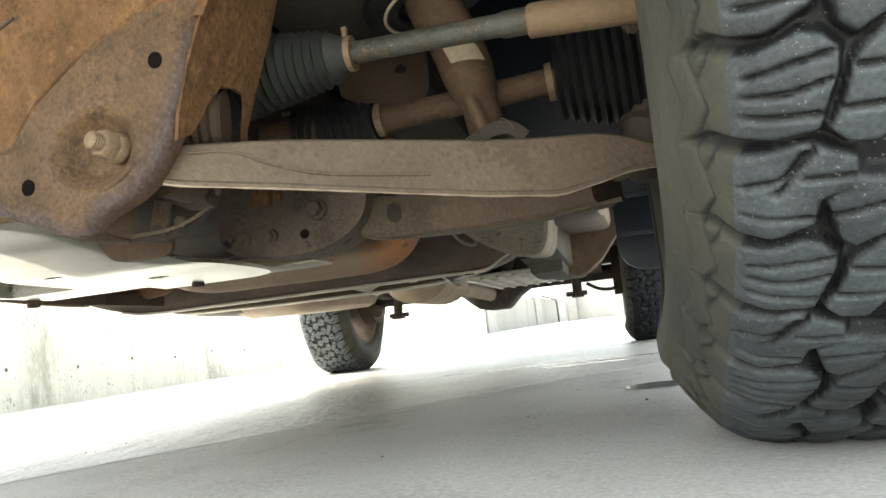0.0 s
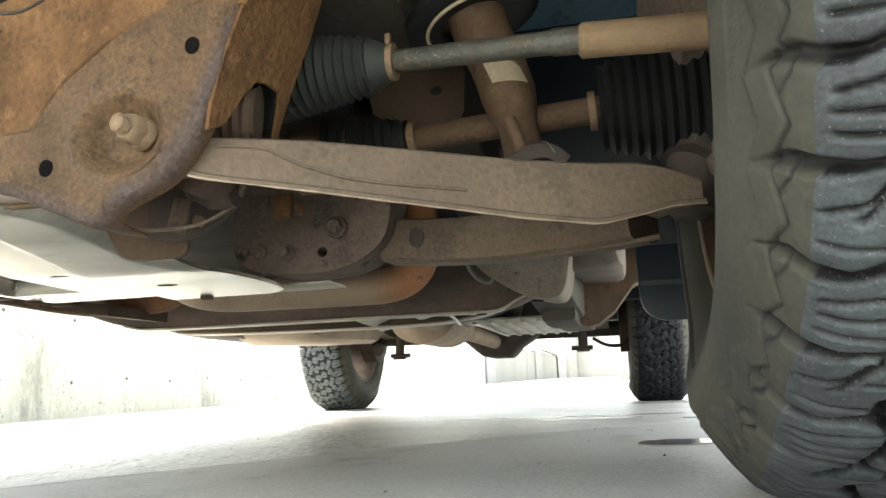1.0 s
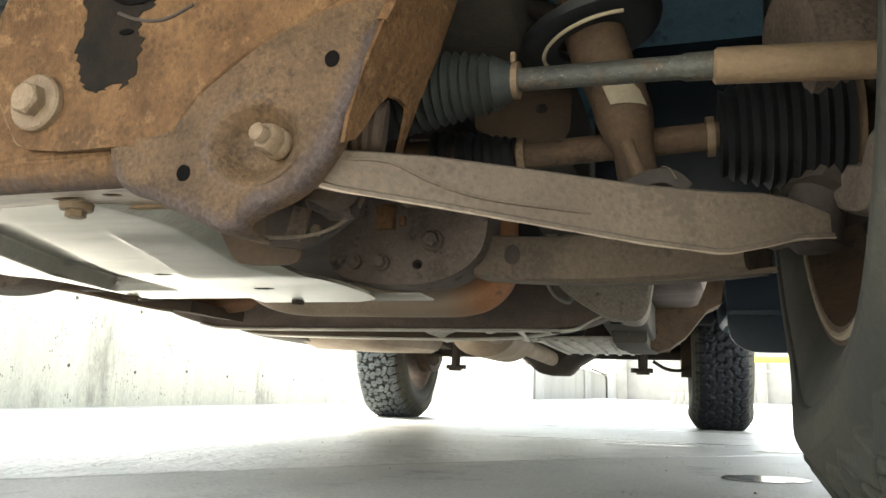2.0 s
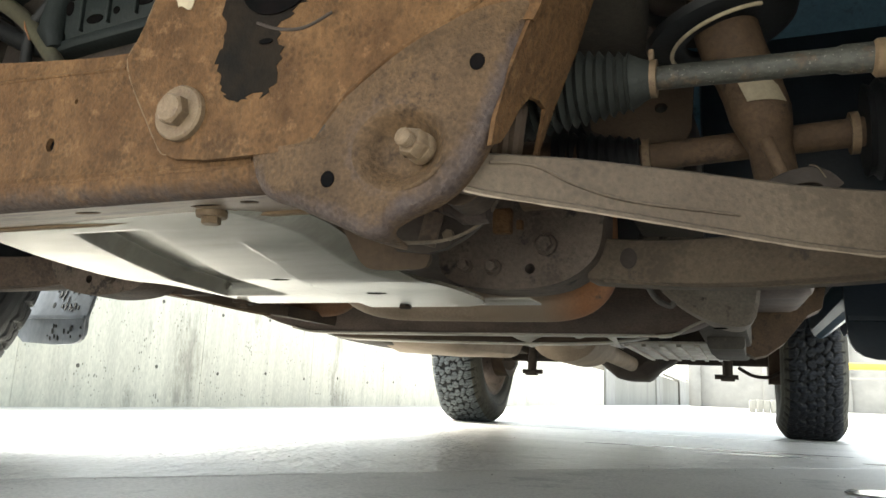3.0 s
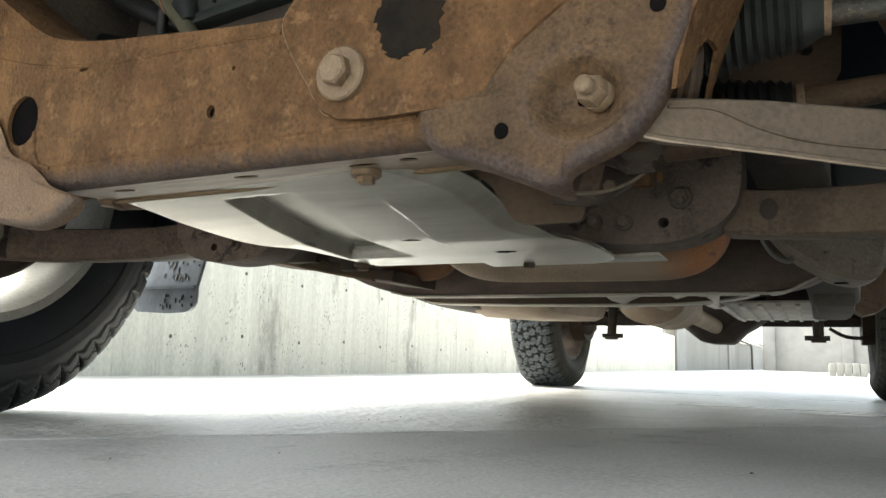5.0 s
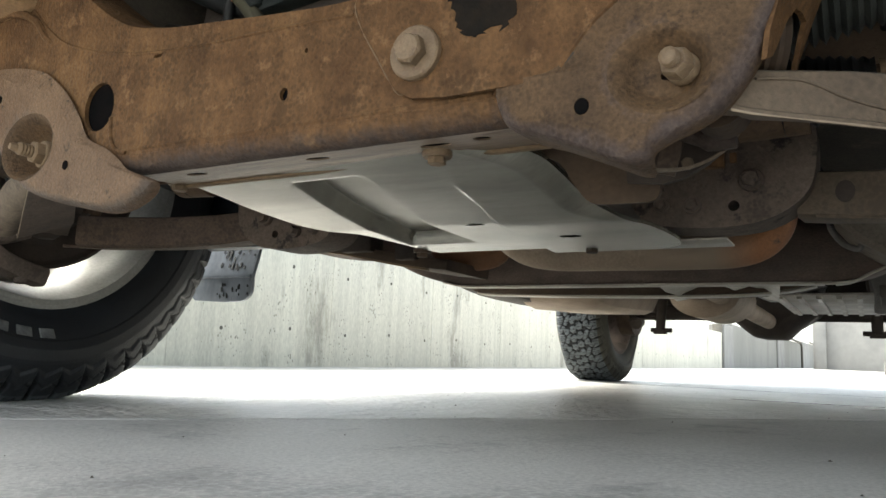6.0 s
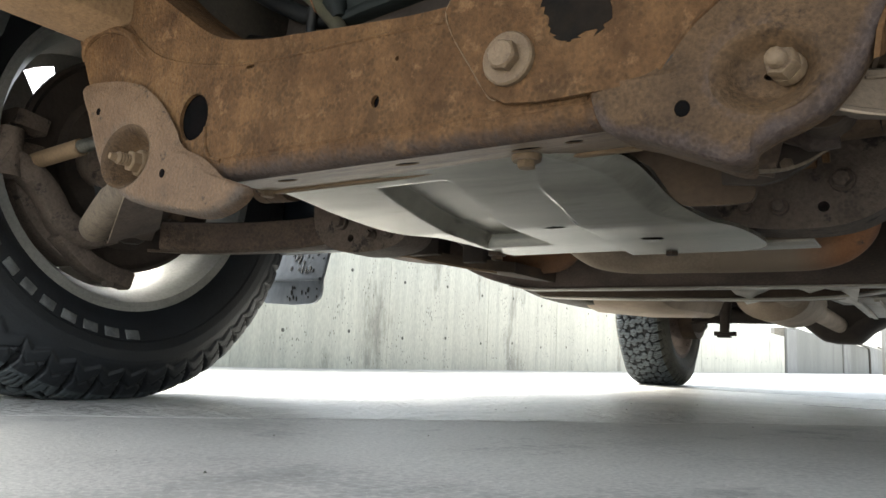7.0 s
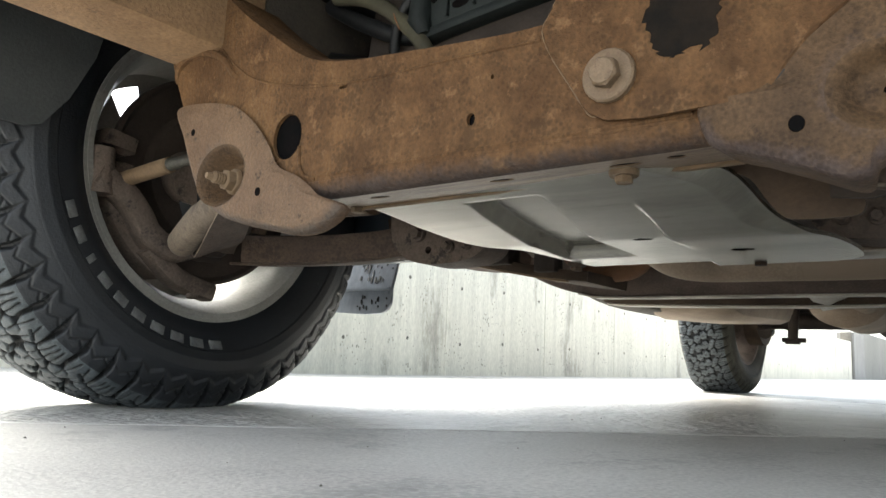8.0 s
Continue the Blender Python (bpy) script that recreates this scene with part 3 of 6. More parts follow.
def crossmember():
    bm = bmesh.new()
    top = spline([(-0.335, 0.52), (-0.29, 0.482), (-0.247, 0.451), (-0.199, 0.418), (-0.164, 0.402), (-0.116, 0.392), (-0.059, 0.386), (0.01, 0.379), (0.09, 0.374), (0.21, 0.38)], 5)
    outline = [(-0.43, 0.52), (-0.430, 0.455), (-0.412, 0.420), (-0.399, 0.396), (-0.36, 0.383), (-0.30, 0.372), (-0.262, 0.348), (-0.238, 0.318), (-0.21, 0.292), (-0.17, 0.2792), (0.21, 0.2792)] + [(p.x, p.y) for p in top[::-1]]
    holes = [ring2(-0.206, 0.331, 0.0215, 0.0235, 28), ring2(0.024, 0.310, 0.0042, 0.0055, 12), ring2(0.044, 0.342, 0.0018, 0.0022, 8),
             ring2(-0.129, 0.368, 0.006, 0.0018, 10)]
    plate(bm, outline, holes, front, 0.004)
    # the rounded lower edge and the underside
    r, zb = 0.015, 0.264
    rings = []
    for x in (-0.17, 0.22):
        pr = [(FY + r - r * math.cos(a), zb + r - r * math.sin(a)) for a in (math.pi / 2 * k / 6 for k in range(7))]
        pr += [(FY + r + 0.002 - (r - 0.004) * math.cos(a), zb + r - (r - 0.004) * math.sin(a)) for a in (math.pi / 2 * k / 6 for k in range(6, -1, -1))]
        rings.append([Vector((x, p[0], p[1])) for p in pr])
    loft(bm, rings)
    under = bmesh.new()
    holes = [ring2(x, y, rx, 0.006, 14) for x, y, rx in ((-0.105, 0.022, 0.012), (0.035, 0.020, 0.012), (0.142, 0.024, 0.013), (0.182, 0.02, 0.007))]
    plate(under, [(-0.17, FY + r), (0.22, FY + r), (0.22, 0.068), (-0.17, 0.068)], holes, lambda u, v, d: Vector((u, v, zb + 0.0002 + 0.10 * max(0, v - 0.01) + d)), 0.0012)
    # back plate
    plate(bm, [(-0.42, 0.274), (0.215, 0.274), (0.215, 0.372), (-0.1, 0.38), (-0.2, 0.40), (-0.42, 0.52)], [], lambda u, v, d: Vector((u, 0.062 + d, v)), 0.004)
    # folded top lip
    lip = []
    for p in top:
        lip.append([Vector((p.x, FY, p.y)), Vector((p.x, FY + 0.012, p.y + 0.006)), Vector((p.x, 0.062, p.y + 0.005)), Vector((p.x, 0.062, p.y)), Vector((p.x, FY + 0.02, p.y)), Vector((p.x, FY + 0.003, p.y - 0.003))])
    loft(bm, lip)
    # the overlap seam of the upper pressing, and small weld beads
    seam = spline([(-0.33, FY, 0.452), (-0.30, FY, 0.425), (-0.26, FY, 0.401), (-0.186, FY, 0.380), (-0.10, FY, 0.369), (0.0, FY, 0.366), (0.088, FY, 0.362)], 6)
    tube(bm, seam, 0.0014, 6)
    tube(bm, spline([(-0.155, FY + 0.0012, 0.2845), (0.0, FY + 0.0012, 0.284), (0.205, FY + 0.0012, 0.2835)], 8), 0.0024, 8)
    tube(bm, spline([(0.212, FY - 0.003, 0.2865), (0.2115, FY - 0.0025, 0.276), (0.214, FY + 0.001, 0.2675), (0.220, FY + 0.006, 0.2625)], 5), 0.0019, 8)
    # short pressed groove beside the bracket
    tube(bm, spline([(-0.186, FY, 0.318), (-0.184, FY, 0.300), (-0.176, FY, 0.287), (-0.160, FY, 0.282)], 5), 0.0022, 8)
    lip = spline([(-0.421, FY + 0.003, 0.430), (-0.413, FY - 0.001, 0.448), (-0.385, FY - 0.004, 0.4555), (-0.352, FY - 0.004, 0.452), (-0.322, FY - 0.002, 0.438), (-0.306, FY + 0.002, 0.418), (-0.290, FY + 0.004, 0.408)], 5)
    tube(bm, lip, [0.002, 0.003, 0.004] + [0.0045] * (len(lip) - 6) + [0.003, 0.002, 0.001], 8)
    ob = fpart("front_crossmember", bm, RUST, "rust-brown pressed steel crossmember with punched holes")
    sub("underside", under, UNDERSIDE, ob, "worn underside with slotted holes, lightened for floor bounce")
    b = bmesh.new()
    bar(b, [(-0.168, 0.064, zb + 0.0045), (0.10, 0.064, zb + 0.0045), (0.215, 0.064, zb + 0.0045)], 0.007, 0.0035, bev=0.4)
    sub("rear_flange", b, TAN, ob, "tan dusty rear flange")
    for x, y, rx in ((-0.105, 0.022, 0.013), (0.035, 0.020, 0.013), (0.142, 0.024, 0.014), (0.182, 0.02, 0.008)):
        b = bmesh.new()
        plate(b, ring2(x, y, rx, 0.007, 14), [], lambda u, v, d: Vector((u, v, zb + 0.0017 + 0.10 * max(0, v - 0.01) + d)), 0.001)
        sub("hole", b, VOID, ob, "slotted hole, inside painted black")
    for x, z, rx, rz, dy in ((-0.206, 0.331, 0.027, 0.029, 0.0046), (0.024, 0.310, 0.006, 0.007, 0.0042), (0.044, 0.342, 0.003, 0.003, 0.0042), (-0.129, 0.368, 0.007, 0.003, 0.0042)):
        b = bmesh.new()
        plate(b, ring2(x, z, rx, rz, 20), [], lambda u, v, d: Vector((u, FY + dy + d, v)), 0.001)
        sub("hole", b, VOID, ob, "round hole, inside painted black")
    return ob


CROSS = crossmember()


def dished(name, outline, centre, depth, rx, rz, lift, folded, holes, material, tail=(-9, -8), deep=(0, 0), seat_material=None):
    """A pressed bracket with a dished seat round its bolt. Its free edge, the outline's first points up to
    `folded`, is rolled back; the rest of its edge lies down on the plate behind it."""
    cx, cz = centre
    fine = 5
    loop = [(p.x, p.y) for p in spline([(x, z, 0) for x, z in outline], fine, True)]
    m, y0 = len(loop), FY - lift
    fold = [sm(-0.5, 1.5, k / fine) * (1 - sm(folded - 1.5, folded + 0.5, k / fine)) for k in range(m)]
    back = [1 + 2.8 * sm(0.5, 3.0, k / fine) * (1 - sm(deep[0], deep[1], k / fine)) if deep[1] else 1 for k in range(m)]
    steps = 16
    rings, wear_shade = [], []
    for j in range(steps + 1):
        f = j / steps
        ring = []
        for k, (x, z) in enumerate(loop):
            a = math.atan2((z - cz) / rz, (x - cx) / rx)
            sx, sz = cx + rx * math.cos(a), cz + rz * math.sin(a)
            px, pz = sx + (x - sx) * f, sz + (z - sz) * f
            far = math.hypot(x - px, z - pz)
            down = (1 - fold[k]) * (lift - 0.0046) * (1 - sm(0.0, 0.022, far))
            down = max(down, (lift - 0.0035) * (1 - sm(tail[0], tail[1], px)))
            roll = fold[k] * 0.0045 * max(0.0, 1 - far / 0.013) ** 2
            ring.append(Vector((px, y0 + down + roll, pz)))
            rim = 0.40 * max(0.0, 1 - math.hypot(px - sx, pz - sz) / 0.018) * (1 if math.cos(a) < 0.2 else 0.3)
            wear_shade.append(max(rim, fold[k] * max(0.0, 1 - far / 0.017) * 0.75))
        rings.append(ring)
    for d, out, inw in ((0.002, 0.0012, 0.7), (0.005, 0.0022, 0.6), (0.008, 0.0026, 0.5), (0.014, 0.0026, 0.2), (0.014, 0.0004, 0.2), (0.006, -0.0004, 0.2)):
        ring = []
        for k, (x, z) in enumerate(loop):
            n = Vector((loop[(k + 1) % m][1] - loop[k - 1][1], 0, loop[k - 1][0] - loop[(k + 1) % m][0])).normalized()
            if n.dot(Vector((x - cx, 0, z - cz))) < 0:
                n = -n
            e = rings[steps][k]
            ring.append(e + n * out * fold[k] + Vector((0, d * fold[k] * (back[k] if d > 0.01 else 1) + 0.0004 * (1 - fold[k]), 0.003 * (back[k] - 1) / 2.8 if d > 0.01 else 0)))
            wear_shade.append(inw * fold[k])
        rings.append(ring)
    bm = bmesh.new()
    vs = [[bm.verts.new(p) for p in r] for r in rings]
    for p, q in zip(vs, vs[1:]):
        for i in range(m):
            j = (i + 1) % m
            bm.faces.new((p[i], p[j], q[j], q[i]))
    n = 40

    def oval(f, y):
        return [Vector((cx + rx * f * math.cos(2 * math.pi * k / n), y, cz + rz * f * math.sin(2 * math.pi * k / n))) for k in range(n)]
    prof = [(1.0 - 0.9 * k / 14, depth * sm(0.0, 0.62, k / 14)) for k in range(15)]
    seat = bmesh.new()
    loft(seat, [oval(f, y0 + d) for f, d in prof] + [oval(0.1, y0 + depth + 0.004), oval(0.97, y0 + depth + 0.004)], True, False)
    bm.verts.index_update()
    ob = fpart(name, bm, material, "grey-brown pressed steel bracket with a dished bolt seat")
    at = ob.data.attributes.new("wear_shade", "FLOAT", "POINT")
    at.data.foreach_set("value", wear_shade)
    sub("bolt_seat", seat, seat_material or material, ob, "brown dished bolt seat")
    # no opening is cut: a black disc paints the hole's dark inside
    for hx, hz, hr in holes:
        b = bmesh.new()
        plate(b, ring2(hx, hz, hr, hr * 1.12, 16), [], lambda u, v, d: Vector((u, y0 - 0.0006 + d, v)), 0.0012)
        sub("hole", b, VOID, ob, "round hole, inside painted black")
    return ob


BR_R = dished("bracket", [(0.212, 0.2885), (0.2135, 0.270), (0.222, 0.2605), (0.240, 0.2545), (0.256, 0.2475), (0.275, 0.2395), (0.294, 0.2312), (0.3045, 0.2325), (0.3085, 0.2380), (0.3195, 0.2440), (0.332, 0.2488), (0.345, 0.2563), (0.355, 0.2675),
                          (0.3635, 0.281), (0.369, 0.2958), (0.375, 0.311), (0.379, 0.327), (0.386, 0.348), (0.390, 0.362), (0.363, 0.362), (0.339, 0.355), (0.314, 0.343), (0.296, 0.331), (0.277, 0.317), (0.264, 0.304), (0.254, 0.2935), (0.240, 0.2895)],
              (0.3160, 0.2800), 0.013, 0.031, 0.0265, 0.008, 18, [(0.270, 0.2638, 0.0046), (0.3625, 0.3268, 0.0046)], RUST_GREY, (0.222, 0.262), (6.3, 7.4))
# Its seat takes the darker rust tone, which also paints the hollow's shade.
BR_L = dished("bracket", [(-0.403, 0.392), (-0.387, 0.359), (-0.365, 0.316), (-0.344, 0.286), (-0.309, 0.262), (-0.268, 0.249), (-0.221, 0.239), (-0.178, 0.232), (-0.147, 0.236), (-0.122, 0.250), (-0.132, 0.258), (-0.15, 0.265), (-0.163, 0.275),
                          (-0.184, 0.288), (-0.211, 0.300), (-0.227, 0.322), (-0.248, 0.346), (-0.275, 0.367), (-0.301, 0.380), (-0.35, 0.391)],
              (-0.303, 0.301), 0.026, 0.043, 0.034, 0.008, 10, [(-0.236, 0.276, 0.004), (-0.361, 0.3575, 0.0035)], RUST_LIT, seat_material=RUST_GREY)


def gusset():
    bm = bmesh.new()
    out = [(0.115, 0.62), (0.113, 0.405), (0.103, 0.384), (0.094, 0.368), (0.101, 0.348), (0.118, 0.320), (0.133, 0.296), (0.147, 0.288), (0.175, 0.285), (0.25, 0.286), (0.262, 0.300), (0.277, 0.3165), (0.296, 0.331), (0.316, 0.342), (0.34, 0.353), (0.37, 0.360), (0.383, 0.352), (0.3935, 0.350), (0.3975, 0.358), (0.406, 0.378), (0.420, 0.43), (0.44, 0.62)]
    plate(bm, out, [], lambda u, v, d: Vector((u, FY - 0.004 + d, v)), 0.004)
    # side wall that runs back from the plate's edge, arched over the arm's pivot
    edge = ((0.374, 0.272), (0.3775, 0.3005), (0.3803, 0.312), (0.389, 0.332), (0.3975, 0.355), (0.406, 0.378), (0.420, 0.43), (0.44, 0.62))
    low = [(0.0, 0.278), (0.16, 0.2832), (0.27, 0.2928), (0.39, 0.3082), (0.49, 0.3188), (0.66, 0.3212), (0.84, 0.3208), (0.90, 0.315), (0.93, 0.2938), (1.0, 0.2842)]
    rings = []
    for u, zl in low:
        ring = []
        for k in range(9):
            z = zl + (0.62 - zl) * (k / 8) ** 1.5
            x = float(np.interp(z, [q[1] for q in edge], [q[0] for q in edge])) + 0.008 * u - 0.004
            ring.append(Vector((x, FY - 0.003 + 0.070 * u, z)))
        rings.append(ring + [p + Vector((-0.003, 0.001, 0)) for p in ring[::-1]])
    loft(bm, rings)
    # stamped bead that runs along the bracket's upper edge
    tube(bm, spline([(0.255, FY - 0.004, 0.292), (0.277, FY - 0.004, 0.319), (0.314, FY - 0.004, 0.345), (0.36, FY - 0.004, 0.366), (0.40, FY - 0.004, 0.40)], 5), 0.0016, 6)
    ob = fpart("gusset_plate", bm, RUST, "rust-brown gusset plate on the crossmember")
    b = bmesh.new()
    rng = random.Random(3)
    line = spline([(0.1125, FY - 0.003, 0.41), (0.102, FY - 0.003, 0.383), (0.0935, FY - 0.003, 0.368), (0.100, FY - 0.003, 0.348), (0.117, FY - 0.003, 0.320), (0.132, FY - 0.003, 0.296), (0.139, FY - 0.003, 0.2915)], 8)
    tube(b, line, [rng.uniform(0.0001, 0.0007) for p in line], 6)
    sub("dust_line", b, TAN, ob, "pale dust along the plate's edge")
    b = bmesh.new()
    loop = [(0.1425 + 0.012 * math.cos(a) * (1 + 0.3 * math.sin(3 * a)), 0.4095 + 0.011 * math.sin(a) * (1 + 0.2 * math.cos(5 * a))) for a in (2 * math.pi * k / 30 for k in range(30))]
    plate(b, loop, [], lambda u, v, d: Vector((u, FY - 0.0046 + d, v)), 0.0006)
    sub("chalk_patch", b, LABEL, ob, "pale chalky patch")
    b = bmesh.new()
    plate(b, ring2(0.219, 0.402, 0.027, 0.021, 26), [], lambda u, v, d: Vector((u, FY - 0.0060 + d, v)), 0.0006)
    sub("hole", b, VOID, ob, "oval opening painted black")
    b = bmesh.new()
    tube(b, spline([(0.205, FY - 0.0042, 0.3775), (0.222, FY - 0.0042, 0.3705), (0.242, FY - 0.0042, 0.3685), (0.262, FY - 0.0042, 0.376)], 6), 0.0012, 6)
    sub("scrape_mark", b, DARK_STEEL, ob, "dark curved scrape")
    b = bmesh.new()
    plate(b, ring2(0.214, 0.3625, 0.0055, 0.002, 12), [], lambda u, v, d: Vector((u, FY - 0.0058 + d, v)), 0.0006)
    sub("hole", b, VOID, ob, "slit painted black")
    return ob


GUS = gusset()


def bolts():
    bm = bmesh.new()
    hexbolt(bm, (0.3271, FY + 0.003, 0.2808), (-0.27, -1, 0.12), 0.0092, 0.009, 0.0096, 0.0075, 0.0056)
    tube(bm, [(0.3232, FY - 0.0120, 0.2826), (0.3223, FY - 0.0145, 0.2829), (0.3216, FY - 0.0165, 0.2832), (0.3213, FY - 0.0176, 0.2833)], [0.0052, 0.0047, 0.0042, 0.0026], 14)
    sub("bolt", bm, ZINC, BR_R, "plated cam bolt with a threaded end")
    bm = bmesh.new()
    hexbolt(bm, (-0.300, FY + 0.011, 0.297), (-0.12, -1, 0.03), 0.0118, 0.009, 0.0140, 0.014, 0.0068)
    tube(bm, [(-0.3037, FY - 0.0175, 0.2979), (-0.3043, FY - 0.0235, 0.298)], [0.0046, 0.0032], 12)
    sub("bolt", bm, TAN, BR_L, "dusty cam bolt with a threaded end")
    bm = bmesh.new()
    hexbolt(bm, (0.150, FY - 0.004, 0.319), (0.0, -1, 0.0), 0.0112, 0.008, 0.0195)
    tube(bm, [(0.150, FY - 0.0165, 0.319), (0.150, FY - 0.0182, 0.319)], [0.0100, 0.0088], 20)
    sub("bolt", bm, ZINC, GUS, "large hexagon bolt with a round washer")
    # a worn slot beside the bracket
    bm = bmesh.new()
    plate(bm, ring2(0.260, 0.2935, 0.0035, 0.007, 12), [], lambda u, v, d: Vector((u + 0.4 * (v - 0.2935), FY - 0.0048 + d, v)), 0.0007)
    sub("scrape_mark", bm, DARK_STEEL, GUS, "dark scrape")
    bm = bmesh.new()
    rng = random.Random(4)
    loop = []
    edge = [(-0.030, 0.058), (-0.027, 0.035), (-0.024, 0.012), (-0.030, -0.006), (-0.024, -0.022), (-0.016, -0.034), (-0.006, -0.037), (0.004, -0.031), (0.012, -0.036), (0.022, -0.026), (0.023, -0.006), (0.020, 0.012), (0.030, 0.022), (0.044, 0.030), (0.05, 0.037), (0.034, 0.033), (0.03, 0.058)]
    for p, q in zip(edge, edge[1:]):
        for k in range(5):
            t = k / 5
            loop.append((0.203 + p[0] + (q[0] - p[0]) * t + rng.uniform(-0.0028, 0.0028), 0.360 + p[1] + (q[1] - p[1]) * t + rng.uniform(-0.0018, 0.0018)))
    loop.append((0.233, 0.418))
    plate(bm, loop, [], lambda u, v, d: Vector((u, FY - 0.0044 + d, v)), 0.0004)
    sub("tar_stain", bm, STAIN, GUS, "black peeling patch")


bolts()
# the front face sweeps back towards the driver's side
for piece in (CROSS, GUS, BR_R):
    for q in (piece, *piece.children):
        for v in q.data.vertices:
            x, y, z = v.co
            back = 0.018 * min(max((x + 0.17) / 0.38, 0), 1) if piece is CROSS else 0.014
            grow = back / (y + 0.398)
            v.co = (x + (x - (0.40 if piece is CROSS else 0.46)) * grow, y + back, z + (z - 0.135) * grow)



def skid_plate():
    """A pressed metal plate with a sunk panel and a stepped one, hung below the crossmember."""
    bm = bmesh.new()
    ys = [0.056, 0.062, 0.10, 0.14, 0.20, 0.232, 0.26, 0.30, 0.35, 0.375, 0.39]
    lefts = [-0.165, -0.165, -0.160, -0.157, -0.148, -0.132, -0.100, -0.088, -0.078, -0.072, -0.066]
    rights = [0.150, 0.158, 0.185, 0.193, 0.196, 0.214, 0.232, 0.242, 0.246, 0.238, 0.215]
    smooth_l, smooth_r = (spline([(y, v, 0) for y, v in zip(ys, q)], 6) for q in (lefts, rights))
    lefts, rights, ys = [p.y for p in smooth_l], [p.y for p in smooth_r], [p.x for p in smooth_r]
    zy, zz = [0.03, 0.06, 0.14, 0.24, 0.40], [0.274, 0.271, 0.260, 0.249, 0.243]
    nx, ny = 190, 130

    def ridge(d, w):
        return sm(-w, w, d)

    def height(x, y):
        z = float(np.interp(y, zy, zz))
        # sunk panel, wider towards the rear on its left
        xl = float(np.interp(y, [0.09, 0.19, 0.33], [-0.046, -0.062, -0.068]))
        xr = float(np.interp(y, [0.09, 0.137, 0.21, 0.33], [0.026, 0.022, 0.008, 0.014]))
        inside = min(ridge(x - xl, 0.007), ridge(xr - x, 0.0022), ridge(y - 0.092, 0.004), ridge(0.33 - y, 0.004))
        z += 0.015 * inside
        # stepped panel towards the side
        xs = float(np.interp(y, [0.13, 0.181, 0.223, 0.295, 0.367], [0.101, 0.098, 0.092, 0.096, 0.091]))
        step = ridge(x - xs, 0.0018) * sm(0.105, 0.150, y)
        z -= 0.0055 * step
        z += 0.045 * step * max(0.0, 0.228 - y)
        # edge turned up beside the bracket
        xe = float(np.interp(y, ys, rights))
        z += 0.010 * ridge(x - xe + 0.012, 0.010) * (1 - sm(0.19, 0.25, y))
        return z
    rows = []
    for j in range(ny):
        y = 0.056 + 0.334 * j / (ny - 1)
        a, b = float(np.interp(y, ys, lefts)), float(np.interp(y, ys, rights))
        rows.append([(a + (b - a) * i / (nx - 1), y, height(a + (b - a) * i / (nx - 1), y)) for i in range(nx)])
    slots = [(0.060, 0.246, 0.011, 0.005), (0.145, 0.30, 0.012, 0.006)]
    layers = []
    for d in (0.0, 0.004):
        layers.append([[bm.verts.new((x, y, z + d)) for x, y, z in row] for row in rows])
    for vs in layers:
        for p, q in zip(vs, vs[1:]):
            for i in range(nx - 1):
                c = (p[i].co + q[i + 1].co) / 2
                if any(((c.x - sx) / rx) ** 2 + ((c.y - sy) / ry) ** 2 < 1 for sx, sy, rx, ry in slots):
                    continue
                bm.faces.new((p[i], p[i + 1], q[i + 1], q[i]))
    lo, hi = layers
    for i in range(nx - 1):
        for r0 in (0, ny - 1):
            bm.faces.new((lo[r0][i], lo[r0][i + 1], hi[r0][i + 1], hi[r0][i]))
    for j in range(ny - 1):
        for c in (0, nx - 1):
            bm.faces.new((lo[j][c], lo[j + 1][c], hi[j + 1][c], hi[j][c]))
    ob = fpart("skid_plate", bm, SKID, "silver pressed metal skid plate with a sunk panel")
    for x, y, z in ((-0.172, 0.060, 0.272), (0.123, 0.058, 0.270), (-0.087, 0.382, 0.246), (0.14, 0.385, 0.244)):
        b = bmesh.new()
        hexbolt(b, (x, y, z + 0.002), (0, 0, -1), 0.0075, 0.0055, 0.012)
        if y < 0.1:
            box(b, (x - 0.02, y - 0.012, z + 0.002), (x + 0.02, y + 0.012, z + 0.006), 0.0015)
        sub("bolt", b, ZINC if y < 0.1 else BROWN_STEEL, ob)
    b = bmesh.new()
    box(b, (0.10, 0.394, 0.2465), (0.285, 0.45, 0.2490), 0.001)
    fpart("rear_skid_plate", b, PANEL, "second silver skid plate behind the first")
    return ob


skid_plate()


def flip(bm, s):
    if s < 0:
        for v in bm.verts:
            v.co.x = -v.co.x
    return bm


